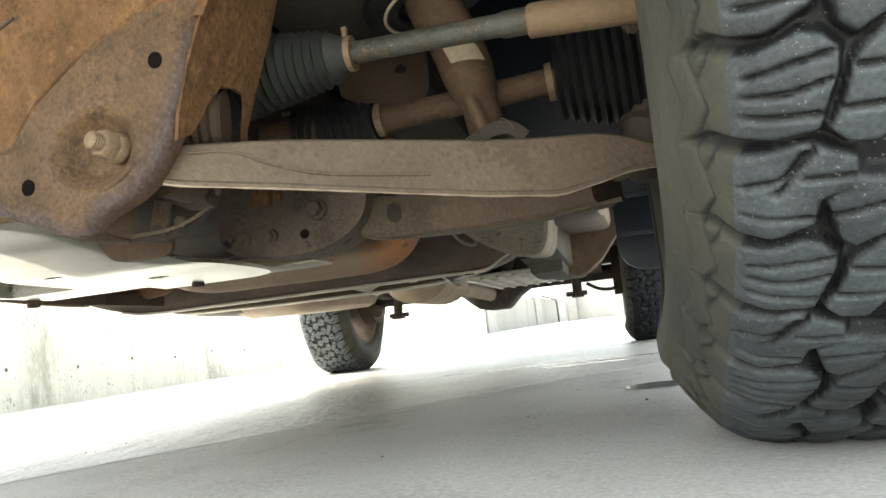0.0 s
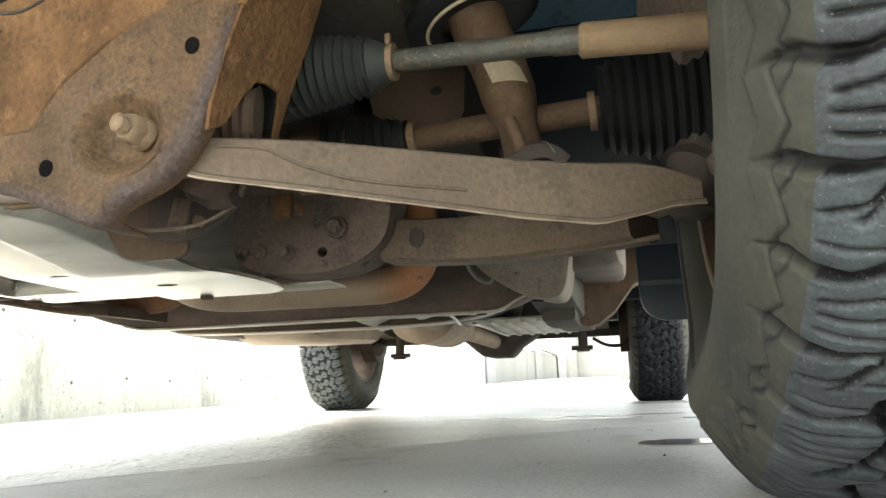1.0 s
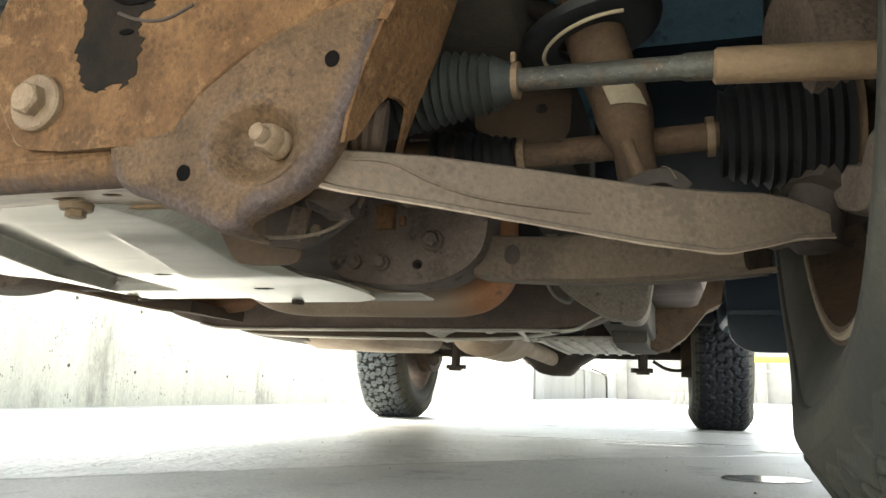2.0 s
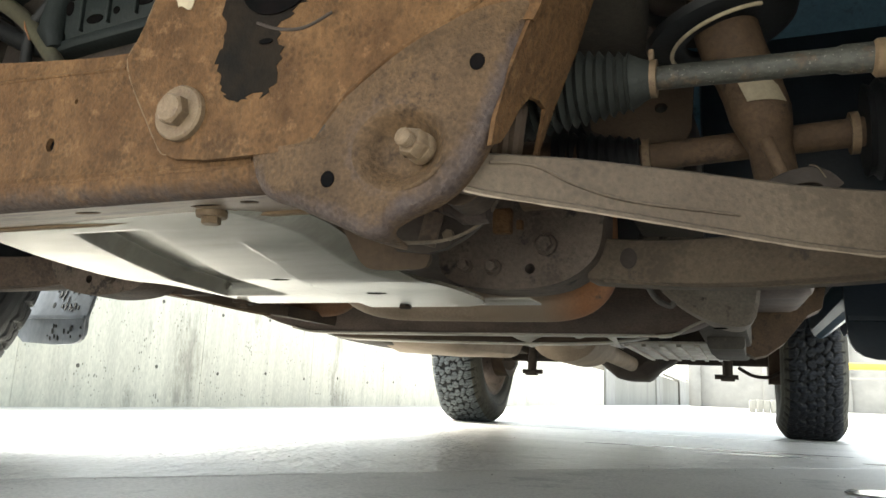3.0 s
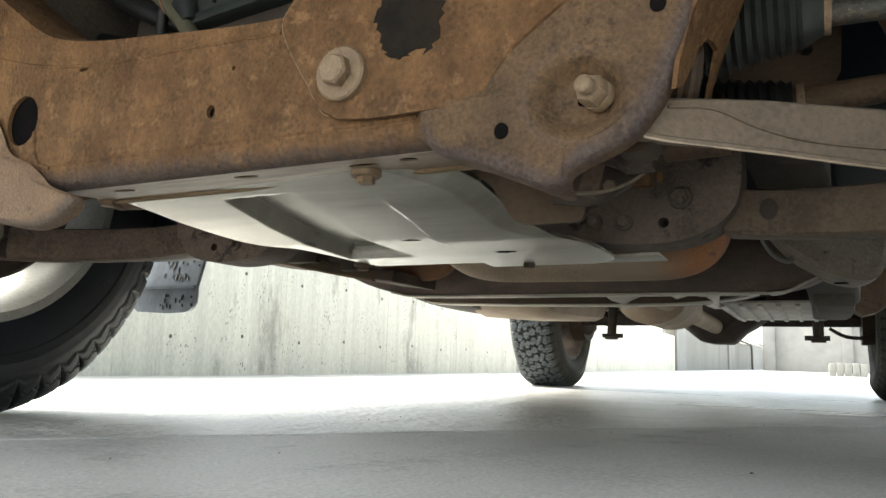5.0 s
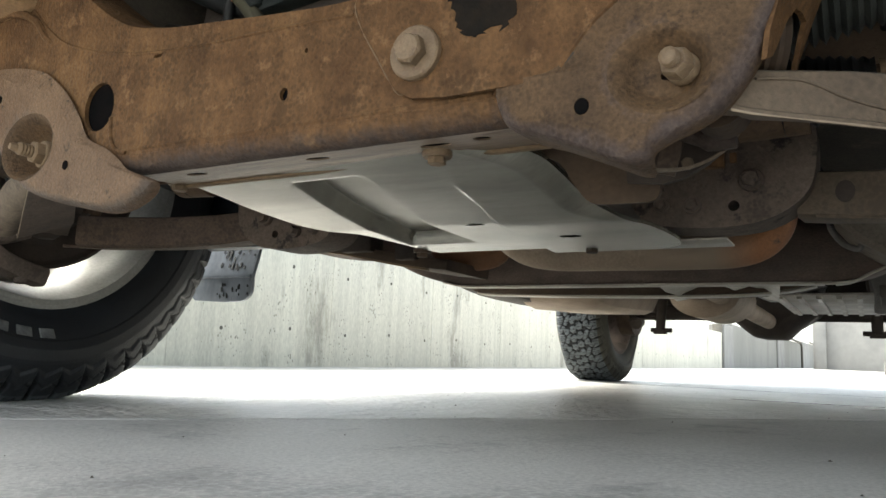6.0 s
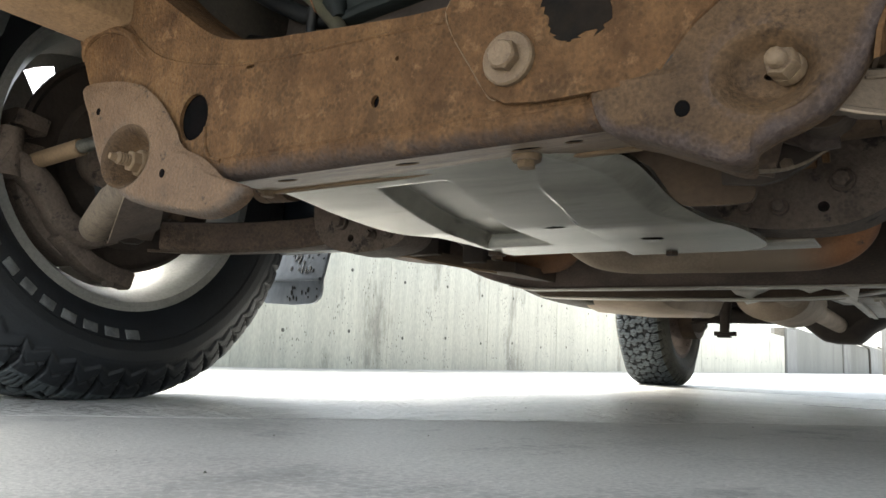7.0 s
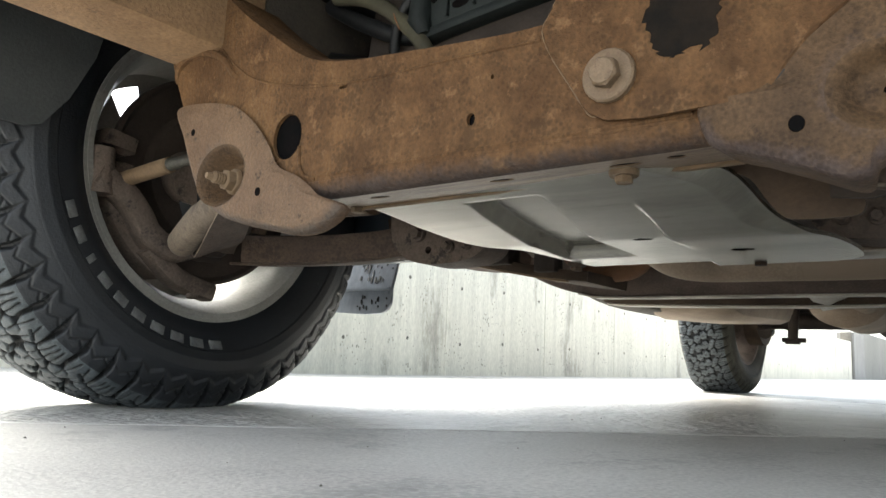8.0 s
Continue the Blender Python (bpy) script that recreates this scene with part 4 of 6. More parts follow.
def control_arm(s, dz=0.0):
    bm = bmesh.new()
    ts = [0.336, 0.357, 0.41, 0.478, 0.534, 0.584, 0.614, 0.635, 0.66]
    tops = [0.288, 0.289, 0.290, 0.287, 0.284, 0.284, 0.286, 0.284, 0.276]
    bots = [0.2635, 0.2595, 0.2545, 0.247, 0.241, 0.238, 0.246, 0.253, 0.256]
    rings = []
    n = 36
    for k in range(n + 1):
        x = ts[0] + (ts[-1] - ts[0]) * k / n
        y = max(0.012, 0.022 + (x - 0.357) * 0.5415)
        zt, zl = float(np.interp(x, ts, tops)), float(np.interp(x, ts, bots))
        w = 0.045 + 0.018 * sm(0.36, 0.62, x)
        c = 0.008
        sec = [(-0.0035, zl - 0.001), (-0.0035, zl + 0.002), (0.0, zl + 0.004), (0.0, zt - c), (0.1 * c, zt - 0.35 * c), (0.5 * c, zt - 0.08 * c), (c, zt), (w - c, zt), (w, zt - c), (w, zt - 0.018), (0.0045, zl + 0.001)]
        rings.append([Vector((x - 0.476 * d, y + 0.879 * d, z + dz)) for d, z in sec])
    loft(bm, rings)
    # pressing seam
    tube(bm, spline([(0.359, 0.022, 0.281 + dz), (0.383, 0.0355, 0.281 + dz), (0.408, 0.049, 0.270 + dz), (0.44, 0.066, 0.2625 + dz), (0.50, 0.099, 0.259 + dz)], 5), 0.0011, 6)
    rear_leg = spline([(0.36, 0.385, 0.280 + dz), (0.42, 0.375, 0.274 + dz), (0.50, 0.335, 0.266 + dz), (0.58, 0.285, 0.262 + dz), (0.62, 0.26, 0.262 + dz)], 5)
    lip = [Vector((r[0].x, r[0].y - 0.0006, r[0].z)) for r in rings[1:]]
    arm = fpart("lower_control_arm", flip(bm, s), ARM if s > 0 else ARM_BROWN, "muddy grey-brown lower control arm")
    b = bmesh.new()
    bar(b, [p + Vector((0, 0, 0.004)) for p in rear_leg], 0.05, 0.046, bev=0.35)
    bar(b, [p + Vector((0.012, -0.022, -0.0195)) for p in rear_leg], 0.006, 0.004, bev=0.4)
    edge = bmesh.new()
    rng = random.Random(6)
    tube(edge, lip, [rng.uniform(0.0003, 0.0010) for p in lip], 6)
    if s < 0:
        leg = bmesh.new()
        tube(leg, spline([(0.36, 0.03, 0.290), (0.46, 0.07, 0.283), (0.55, 0.108, 0.274), (0.61, 0.134, 0.268)], 4), [0.020] * 4 + [0.022] * 5 + [0.022] * 3 + [0.014], 18)
        sub("front_leg", flip(leg, s), ARM_PALE, arm, "dusty rounded front leg")
    sub("worn_edge", flip(edge, s), PIPE, arm, "pale line along the lower edge")
    sub("rear_leg", flip(b, s), ARM if s > 0 else ARM_BROWN, arm)
    if s > 0:
        b = bmesh.new()
        plate(b, ring2(0.3975, 0.2815, 0.0085, 0.0105, 16), [], lambda u, v, d: Vector((u, 0.3550 - 0.15 * (u - 0.3975) - 0.002 + d, v)), 0.003)
        sub("drain_hole", b, DARK_STEEL, arm, "dark oval spot")
    b = bmesh.new()
    tube(b, [(0.335, 0.034, 0.276 + dz), (0.335, 0.062, 0.276 + dz)], 0.018, 20)
    bellows(b, (0.342, 0.042, 0.312 + dz), (0.372, 0.052, 0.309 + dz), 0.021, 0.020, 5, 22, 0.12)
    sub("bushing", flip(b, s), BROWN_STEEL, arm, "crinkled rusty bushing sleeve")
    b = bmesh.new()
    tube(b, [(0.655, 0.222, 0.252 + dz), (0.655, 0.222, 0.258 + dz), (0.662, 0.222, 0.32 + dz)], [0.012, 0.020, 0.020], 16)
    sub("ball_joint", flip(b, s), DARK_STEEL, arm)
    return arm


control_arm(1)
control_arm(-1, 0.01)


def rear_bracket(s):
    bm = bmesh.new()
    out = spline([(0.20, 0.30, 0), (0.21, 0.262, 0), (0.26, 0.25, 0), (0.32, 0.252, 0), (0.358, 0.27, 0), (0.374, 0.30, 0), (0.372, 0.36, 0), (0.34, 0.40, 0), (0.22, 0.40, 0)], 4, True)
    plate(bm, [(p.x, p.y) for p in out], [ring2(0.301, 0.270, 0.0055, 0.0055, 12)], lambda u, v, d: Vector((u, 0.335 + d, v)), 0.06)
    ob = fpart("arm_bracket", flip(bm, s), GRIME, "brown grimy bracket of the control arm")
    for x, z, r in ((0.318, 0.294, 0.0085), (0.231, 0.274, 0.006), (0.262, 0.272, 0.0065)):
        b = bmesh.new()
        hexbolt(b, (x, 0.335, z), (0, -1, 0), r, 0.008, r * 1.35)
        sub("bolt", flip(b, s), GRIME, ob)


rear_bracket(1)
rear_bracket(-1)


def front_pivot():
    """Below the bracket: the curved sheet round the arm's pivot, a tan tab and the hollow's back."""
    strap = spline([(0.285, 0.030, 0.2355), (0.296, 0.050, 0.2385), (0.309, 0.072, 0.2440), (0.323, 0.085, 0.2525), (0.335, 0.090, 0.2630), (0.342, 0.090, 0.276)], 5)
    b = bmesh.new()
    edge = spline([(0.160, 0.292, 0), (0.180, 0.280, 0), (0.200, 0.2705, 0), (0.213, 0.252, 0), (0.224, 0.238, 0), (0.236, 0.2335, 0), (0.262, 0.2330, 0), (0.277, 0.2340, 0), (0.281, 0.242, 0), (0.279, 0.252, 0), (0.292, 0.262, 0), (0.315, 0.285, 0)], 3)
    plate(b, [(p.x, p.y) for p in edge] + [(0.315, 0.335), (0.160, 0.335)], [], lambda u, v, d: Vector((u, 0.118 + d + 0.10 * (v - 0.235), v)), 0.005)
    sheet = fpart("pivot_sheet", b, BROWN_STEEL, "brown curved sheet behind the arm's pivot")
    b = bmesh.new()
    bar(b, strap, 0.005, 0.0022, bev=0.5)
    sub("strap", b, ARM_PALE, sheet, "pale worn strap")
    b = bmesh.new()
    plate(b, [(0.262, 0.244), (0.288, 0.241), (0.302, 0.244), (0.318, 0.2525), (0.331, 0.263), (0.339, 0.276), (0.346, 0.32), (0.26, 0.32)], [], lambda u, v, d: Vector((u, 0.097 + d, v)), 0.006)
    hollow = fpart("pivot_plate", b, DARK_STEEL, "brown plate behind the pivot")
    b = bmesh.new()
    hexbolt(b, (0.306, 0.094, 0.2525), (0, -1, 0), 0.0045, 0.004)
    sub("bolt", b, ARM, hollow)
    b = bmesh.new()
    bar(b, [(0.292, 0.085, 0.244), (0.298, 0.085, 0.268)], 0.003, 0.014)
    sub("rib", b, ARM_BROWN, hollow)
    b = bmesh.new()
    tube(b, spline([(0.306, 0.084, 0.274), (0.322, 0.082, 0.2675), (0.339, 0.082, 0.268)], 4), [0.008] * 4 + [0.0105] * 5, 12)
    sub("lug", b, RUST, hollow, "orange-brown rusted lug")
    b = bmesh.new()
    box(b, (0.288, 0.246, 0.288), (0.306, 0.256, 0.312), 0.002)
    box(b, (0.310, 0.250, 0.292), (0.316, 0.256, 0.301), 0.001)
    fpart("tab", b, RUST, "small tan tab")


front_pivot()


def steering(s, dz=0.0, dy=0.0):
    def shifted(b):
        for v in b.verts:
            v.co.y += dy
            v.co.z += dz
        return flip(b, s)
    bm = bmesh.new()
    tube(bm, [(0.445, 0.107, 0.3608), (0.56, 0.106, 0.3585), (0.563, 0.106, 0.3583), (0.585, 0.106, 0.3577)], [0.0082, 0.0082, 0.0095, 0.0095], 16)
    rod = fpart("tie_rod", shifted(bm), ROD, "dusty steel tie rod")
    b = bmesh.new()
    tube(b, [(0.580, 0.106, 0.3573), (0.582, 0.106, 0.3572), (0.70, 0.104, 0.350)], [0.010, 0.0122, 0.0122], 12)
    sub("tie_rod_end", shifted(b), TAN, rod, "tan tie rod end sleeve")
    b = bmesh.new()
    bellows(b, (0.318, 0.108, 0.3575), (0.433, 0.107, 0.3600), 0.0365, 0.0210, 17, 32, 0.20)
    tube(b, [(0.431, 0.107, 0.360), (0.435, 0.107, 0.360), (0.441, 0.107, 0.3605), (0.447, 0.107, 0.3607)], [0.0195, 0.0185, 0.0150, 0.0125], 24)
    sub("boot", shifted(b), GREY_RUBBER, rod, "grey ribbed rubber rack boot")
    b = bmesh.new()
    tube(b, [(0.446, 0.107, 0.3606), (0.4505, 0.107, 0.3604)], 0.0132, 20)
    box(b, (0.4455, 0.096, 0.370), (0.4495, 0.101, 0.378), 0.0012)
    sub("clamp", shifted(b), ZINC, rod, "pale metal hose clamp")


steering(1)
steering(-1, 0.016, -0.02)


def half_shaft(s):
    bm = bmesh.new()
    tube(bm, [(0.32, 0.235, 0.335), (0.375, 0.235, 0.337)], 0.03, 20)
    tube(bm, [(0.42, 0.232, 0.345), (0.60, 0.228, 0.352)], 0.0115, 18)
    shaft = fpart("half_shaft", flip(bm, s), SHAFT, "brown drive half shaft")
    b = bmesh.new()
    bellows(b, (0.355, 0.235, 0.340), (0.425, 0.232, 0.345), 0.034, 0.018, 9, 28, 0.14)
    sub("inner_boot", flip(b, s), BLACK_RUBBER, shaft)
    b = bmesh.new()
    bellows(b, (0.680, 0.225, 0.354), (0.592, 0.228, 0.352), 0.060, 0.036, 10, 32, 0.10)
    sub("outer_boot", flip(b, s), BLACK_RUBBER, shaft)
    for x0, x1, r, m in ((0.427, 0.433, 0.0150, ZINC), (0.582, 0.588, 0.0165, ZINC), (0.678, 0.685, 0.059, TAN)):
        b = bmesh.new()
        tube(b, [(x0, 0.23, 0.345 + 0.04 * (x0 - 0.42)), (x1, 0.23, 0.345 + 0.04 * (x1 - 0.42))], r, 24)
        sub("band", flip(b, s), m, shaft)


half_shaft(1)
half_shaft(-1)


def strut(s):
    bm = bmesh.new()
    tube(bm, spline([(0.484, 0.195, 0.50), (0.497, 0.20, 0.43), (0.513, 0.205, 0.385), (0.523, 0.207, 0.345), (0.528, 0.21, 0.315), (0.533, 0.21, 0.29)], 4), [0.0245] * 5 + [0.0240, 0.0235] + [0.0230] * 4 + [0.0210, 0.0185] + [0.0160] * 4 + [0.013] * 4, 24)
    ob = fpart("strut_fork", flip(bm, s), SHAFT, "brown strut body with a fork end")
    b = bmesh.new()
    rings = []
    for k in range(7):
        a = radians(-112 + 12 * k)
        rings.append([Vector((0.5160 + 0.0242 * math.cos(a), 0.2047 + 0.0242 * math.sin(a), 0.376 + d)) for d in (-0.009, 0.009)])
    vs = [[b.verts.new(p + Vector(((p.z - 0.372) * -0.4, 0, 0))) for p in r] for r in rings]
    for p, q in zip(vs, vs[1:]):
        b.faces.new((p[0], p[1], q[1], q[0]))
    sub("paper_label", flip(b, s), LABEL, ob, "worn white label")
    b = bmesh.new()
    tube(b, spline([(0.521, 0.183, 0.335), (0.528, 0.178, 0.312), (0.533, 0.178, 0.298)], 4), 0.0055, 10)
    hexbolt(b, (0.534, 0.178, 0.304), (0.1, 0, -1), 0.009, 0.008)
    sub("stud", flip(b, s), SHAFT, ob)
    b = bmesh.new()
    bar(b, spline([(0.520, 0.176, 0.291), (0.536, 0.174, 0.2985), (0.550, 0.174, 0.2995), (0.560, 0.176, 0.290)], 4), 0.03, 0.012, bev=0.3)
    sub("stud_bracket", flip(b, s), DARK_STEEL, ob, "dark folded stud bracket")
    b = bmesh.new()
    tube(b, spline([(0.546, 0.158, 0.3065), (0.551, 0.158, 0.3050), (0.556, 0.159, 0.297)], 4), 0.0005, 6)
    sub("wire_clip", flip(b, s), ARM_PALE, ob, "pale wire clip")
    # lower spring seat
    b = bmesh.new()
    loft(b, [[Vector((0.492 + r * math.cos(a), 0.205 + r * math.sin(a), z + 0.25 * r * math.cos(a))) for a in (2 * math.pi * k / 40 for k in range(40))]
             for r, z in ((0.028, 0.432), (0.050, 0.432), (0.057, 0.436), (0.059, 0.443), (0.056, 0.444), (0.048, 0.438), (0.028, 0.438))], True, False)
    sub("spring_seat", flip(b, s), BLACK_RUBBER, ob, "dark spring seat")
    b = bmesh.new()
    tube(b, [(0.500 + 0.046 * math.cos(a), 0.200 + 0.046 * math.sin(a), 0.4285 + 0.0115 * math.cos(a)) for a in (math.pi * (0.75 + 0.9 * k / 24) for k in range(25))], 0.0016, 8)
    sub("seat_rim", flip(b, s), LABEL, ob, "pale worn rim")
    b = bmesh.new()
    pts = []
    for k in range(110):
        a = 2 * math.pi * k / 24
        pts.append((0.47 + 0.060 * math.cos(a), 0.195 + 0.060 * math.sin(a), 0.452 + 0.03 * k / 24))
    tube(b, pts, 0.008, 10)
    sub("coil_spring", flip(b, s), DARK_STEEL, ob, "dark coil spring")
    # upper plate behind the strut and the inner wing
    b = bmesh.new()
    plate(b, [(0.395, 0.385), (0.405, 0.368), (0.425, 0.362), (0.452, 0.372), (0.463, 0.392), (0.466, 0.44), (0.44, 0.48), (0.36, 0.48), (0.37, 0.40)], [ring2(0.436, 0.416, 0.006, 0.005, 12)], lambda u, v, d: Vector((u, 0.30 + d, v)), 0.008)
    fpart("mount_plate", flip(b, s), BROWN_STEEL, "dark mounting plate")
    b = bmesh.new()
    vs = []
    for k in range(13):
        a = radians(15 + 150 * k / 12)
        vs.append([Vector((x, 0.25 + 0.50 * math.cos(a), 0.36 + 0.50 * math.sin(a) * 0.9)) for x in (0.40, 0.90)])
    loft(b, [[p[0], p[1], p[1] + Vector((0, 0, 0.01)), p[0] + Vector((0, 0, 0.01))] for p in vs])
    fpart("inner_wing", flip(b, s), LIT_WING_BLUE, "blue painted inner wing")
    b = bmesh.new()
    arch = [(p[0].y, p[0].z) for p in vs]
    plate(b, arch, [], lambda u, v, d: Vector((0.402 - d, u, v)), 0.008)
    fpart("wing_panel", flip(b, s), LIT_WING_BLUE, "blue painted inner wing panel")
    b = bmesh.new()
    box(b, (0.46, 0.60, 0.30), (0.90, 0.63, 0.62), 0.01)
    fpart("wing_liner", flip(b, s), UNLIT_BLUE, "dark blue wheel arch liner")


strut(1)
strut(-1)


# ---- wheels ----
R, HALF = 0.402, 0.132


def tyre_mesh():
    """A worn all-terrain tyre about the x axis: carcass, tread blocks with sipes, shoulder lugs, sidewall ribs."""
    bm = bmesh.new()
    prof = [(-0.098, 0.238), (-0.108, 0.246), (-0.119, 0.262), (-0.1225, 0.268), (-0.127, 0.285), (-0.1305, 0.310), (-0.1265, 0.332), (-0.115, 0.348), (-0.095, 0.365), (-0.08, 0.370), (-0.05, 0.374)]
    prof = prof + [(0.0, 0.377)] + [(-x, r) for x, r in prof[::-1]]
    seg = 120
    vs = []
    for k in range(seg):
        a = 2 * math.pi * k / seg
        vs.append([bm.verts.new((x, r * math.cos(a), r * math.sin(a))) for x, r in prof])
    nside = 8                                  # rows of the profile that are sidewall
    for k in range(seg):
        p, q = vs[k], vs[(k + 1) % seg]
        for i in range(len(prof) - 1):
            fc = bm.faces.new((p[i], p[i + 1], q[i + 1], q[i]))
            fc.smooth = True
            fc.material_index = 1 if i < nside or i >= len(prof) - 1 - nside else 2

    for v in bm.verts:
        v.co = settle(v.co)
    bmesh.ops.recalc_face_normals(bm, faces=bm.faces)
    me = bpy.data.meshes.new("tyre")
    bm.to_mesh(me)
    bm.free()
    for m in (TYRE, SIDEWALL, GROOVE):
        me.materials.append(m)
    return me


def settle(p):
    """The weight flattens the foot of a tyre and bulges its sidewall."""
    low = -(R - 0.012)
    z = p[2] if p[2] > low else low + (p[2] - low) * 0.08
    bulge = 0.020 * math.exp(-((z + 0.345) / 0.055) ** 2) * (p[0] / 0.13) ** 3
    return Vector((p[0] + bulge, p[1], z))


# Tread blocks in one repeat: millimetres in from the shoulder's edge, and along the tyre
PITCHES, PITCH = 26, 97.0
SHOULDER = (((-72, 30), (-48, 25), (-14, 12), (0, 12), (10, 11), (23, 5), (30, 7), (35, 13), (35, 20), (32, 30), (28, 44), (14, 47), (0, 47), (-14, 46), (-48, 57), (-72, 62)),
            ((-72, 79), (-48, 74), (-14, 61), (0, 59), (8, 57), (23, 52), (41, 60), (43, 70), (36, 74), (28, 78), (26, 90), (13, 98), (0, 98), (-14, 95), (-48, 106), (-72, 111)))
MIDDLE = (((57, 2), (70, -1), (64, 12), (62, 20), (58, 37), (50, 51), (40, 51), (34, 45), (38, 37), (41, 27), (43, 18)),
          ((33, 80), (45, 70), (60, 72), (61, 82), (56, 95), (43, 103), (38, 99), (36, 90)))
CENTRE = (((67, 14), (84, 2), (104, 8), (106, 22), (92, 28), (88, 40), (72, 43), (65, 30)),
          ((68, 58), (86, 52), (104, 60), (108, 76), (94, 86), (80, 91), (66, 80)))
BLOCKS = SHOULDER + MIDDLE + CENTRE
SIPES = (((6, 21), (20, 16), (34, 13)), ((6, 29), (20, 28), (33, 24)), ((6, 38), (18, 38), (29, 38)),
         ((3, 73), (16, 67), (24, 55)), ((14, 75), (27, 54)), ((24, 67), (42, 67)), ((4, 88), (26, 87)),
         ((43, 20), (62, 21)), ((38, 37), (59, 36)), ((34, 87), (52, 82), (60, 83)),
         ((66, 27), (84, 22)), ((88, 30), (104, 16)), ((68, 70), (88, 68)), ((84, 88), (100, 74)))


def tread_height(d, s):
    """Height of the rubber over the groove's floor, in millimetres, at arrays of places of one repeat."""
    def seg(a, b):
        ax, ay, bx, by = a[0], a[1], b[0], b[1]
        t = np.clip(((d - ax) * (bx - ax) + (s - ay) * (by - ay)) / ((bx - ax) ** 2 + (by - ay) ** 2), 0, 1)
        return np.hypot(d - ax - t * (bx - ax), s - ay - t * (by - ay))

    def ease(a, b, x):
        t = np.clip((x - a) / (b - a), 0, 1)
        return t * t * (3 - 2 * t)
    best = np.full(d.shape, -9.0)
    for poly in BLOCKS:
        for shift in (-PITCH, 0, PITCH):
            q = [(x, y + shift) for x, y in poly]
            near, odd = np.full(d.shape, 1e9), np.zeros(d.shape, bool)
            for (ax, ay), (bx, by) in zip(q, q[1:] + q[:1]):
                near = np.minimum(near, seg((ax, ay), (bx, by)))
                if ay != by:
                    odd ^= ((ay > s) != (by > s)) & (d < (bx - ax) * (s - ay) / (by - ay) + ax)
            best = np.maximum(best, np.where(odd, near, -near))
    best = best + 5.5 * ease(6, 46, -d)                # the notches close to a point down the sidewall
    h = 10.5 * ease(-4.6, 0.0, best) + 0.8 * ease(0, 8, best)
    cut = np.full(d.shape, 9.0)
    for line in SIPES:
        for shift in (-PITCH, 0, PITCH):
            for (ax, ay), (bx, by) in zip(line, line[1:]):
                cut = np.minimum(cut, seg((ax, ay + shift), (bx, by + shift)))
    h = h - np.minimum(h, 5.0) * (1 - ease(0.3, 2.0, cut))
    # the shoulder's lugs thin out down the sidewall to a scalloped lip
    lip = -48 + 10 * np.abs(((s + 6) / 24.25) % 2 - 1)
    side = ease(0, 1, (d - lip) / 7.0) * (0.30 + 0.60 * ease(-40, -4, d) + 0.1 * ease(-8, 1, d))
    h = np.where(d < 1, h * side, h)
    zig = np.abs(((s / 24.25) % 1) - 0.5) * 14
    chevron = (1 - ease(0.5, 2.4, np.abs(d + 13 + 1.1 * zig))) * ((d < -4) & (d > lip + 3))
    chevron = np.maximum(chevron, (1 - ease(0.4, 2.0, np.abs(d + 27 - 0.9 * zig))) * (((s / 48.5) % 1) < 0.5) * (d > lip + 3))
    h = h - 2.2 * chevron
    # grooves, sipes and notches darken: undusted rubber plus shade put into the colour
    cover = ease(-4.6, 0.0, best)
    groove_dark = np.where(d < 1, np.maximum((1 - cover) * (0.6 + 0.38 * ease(-30, -2, d)), 0.8 * chevron), np.clip(1.75 - h / 7.0, 0, 1))
    return h, groove_dark


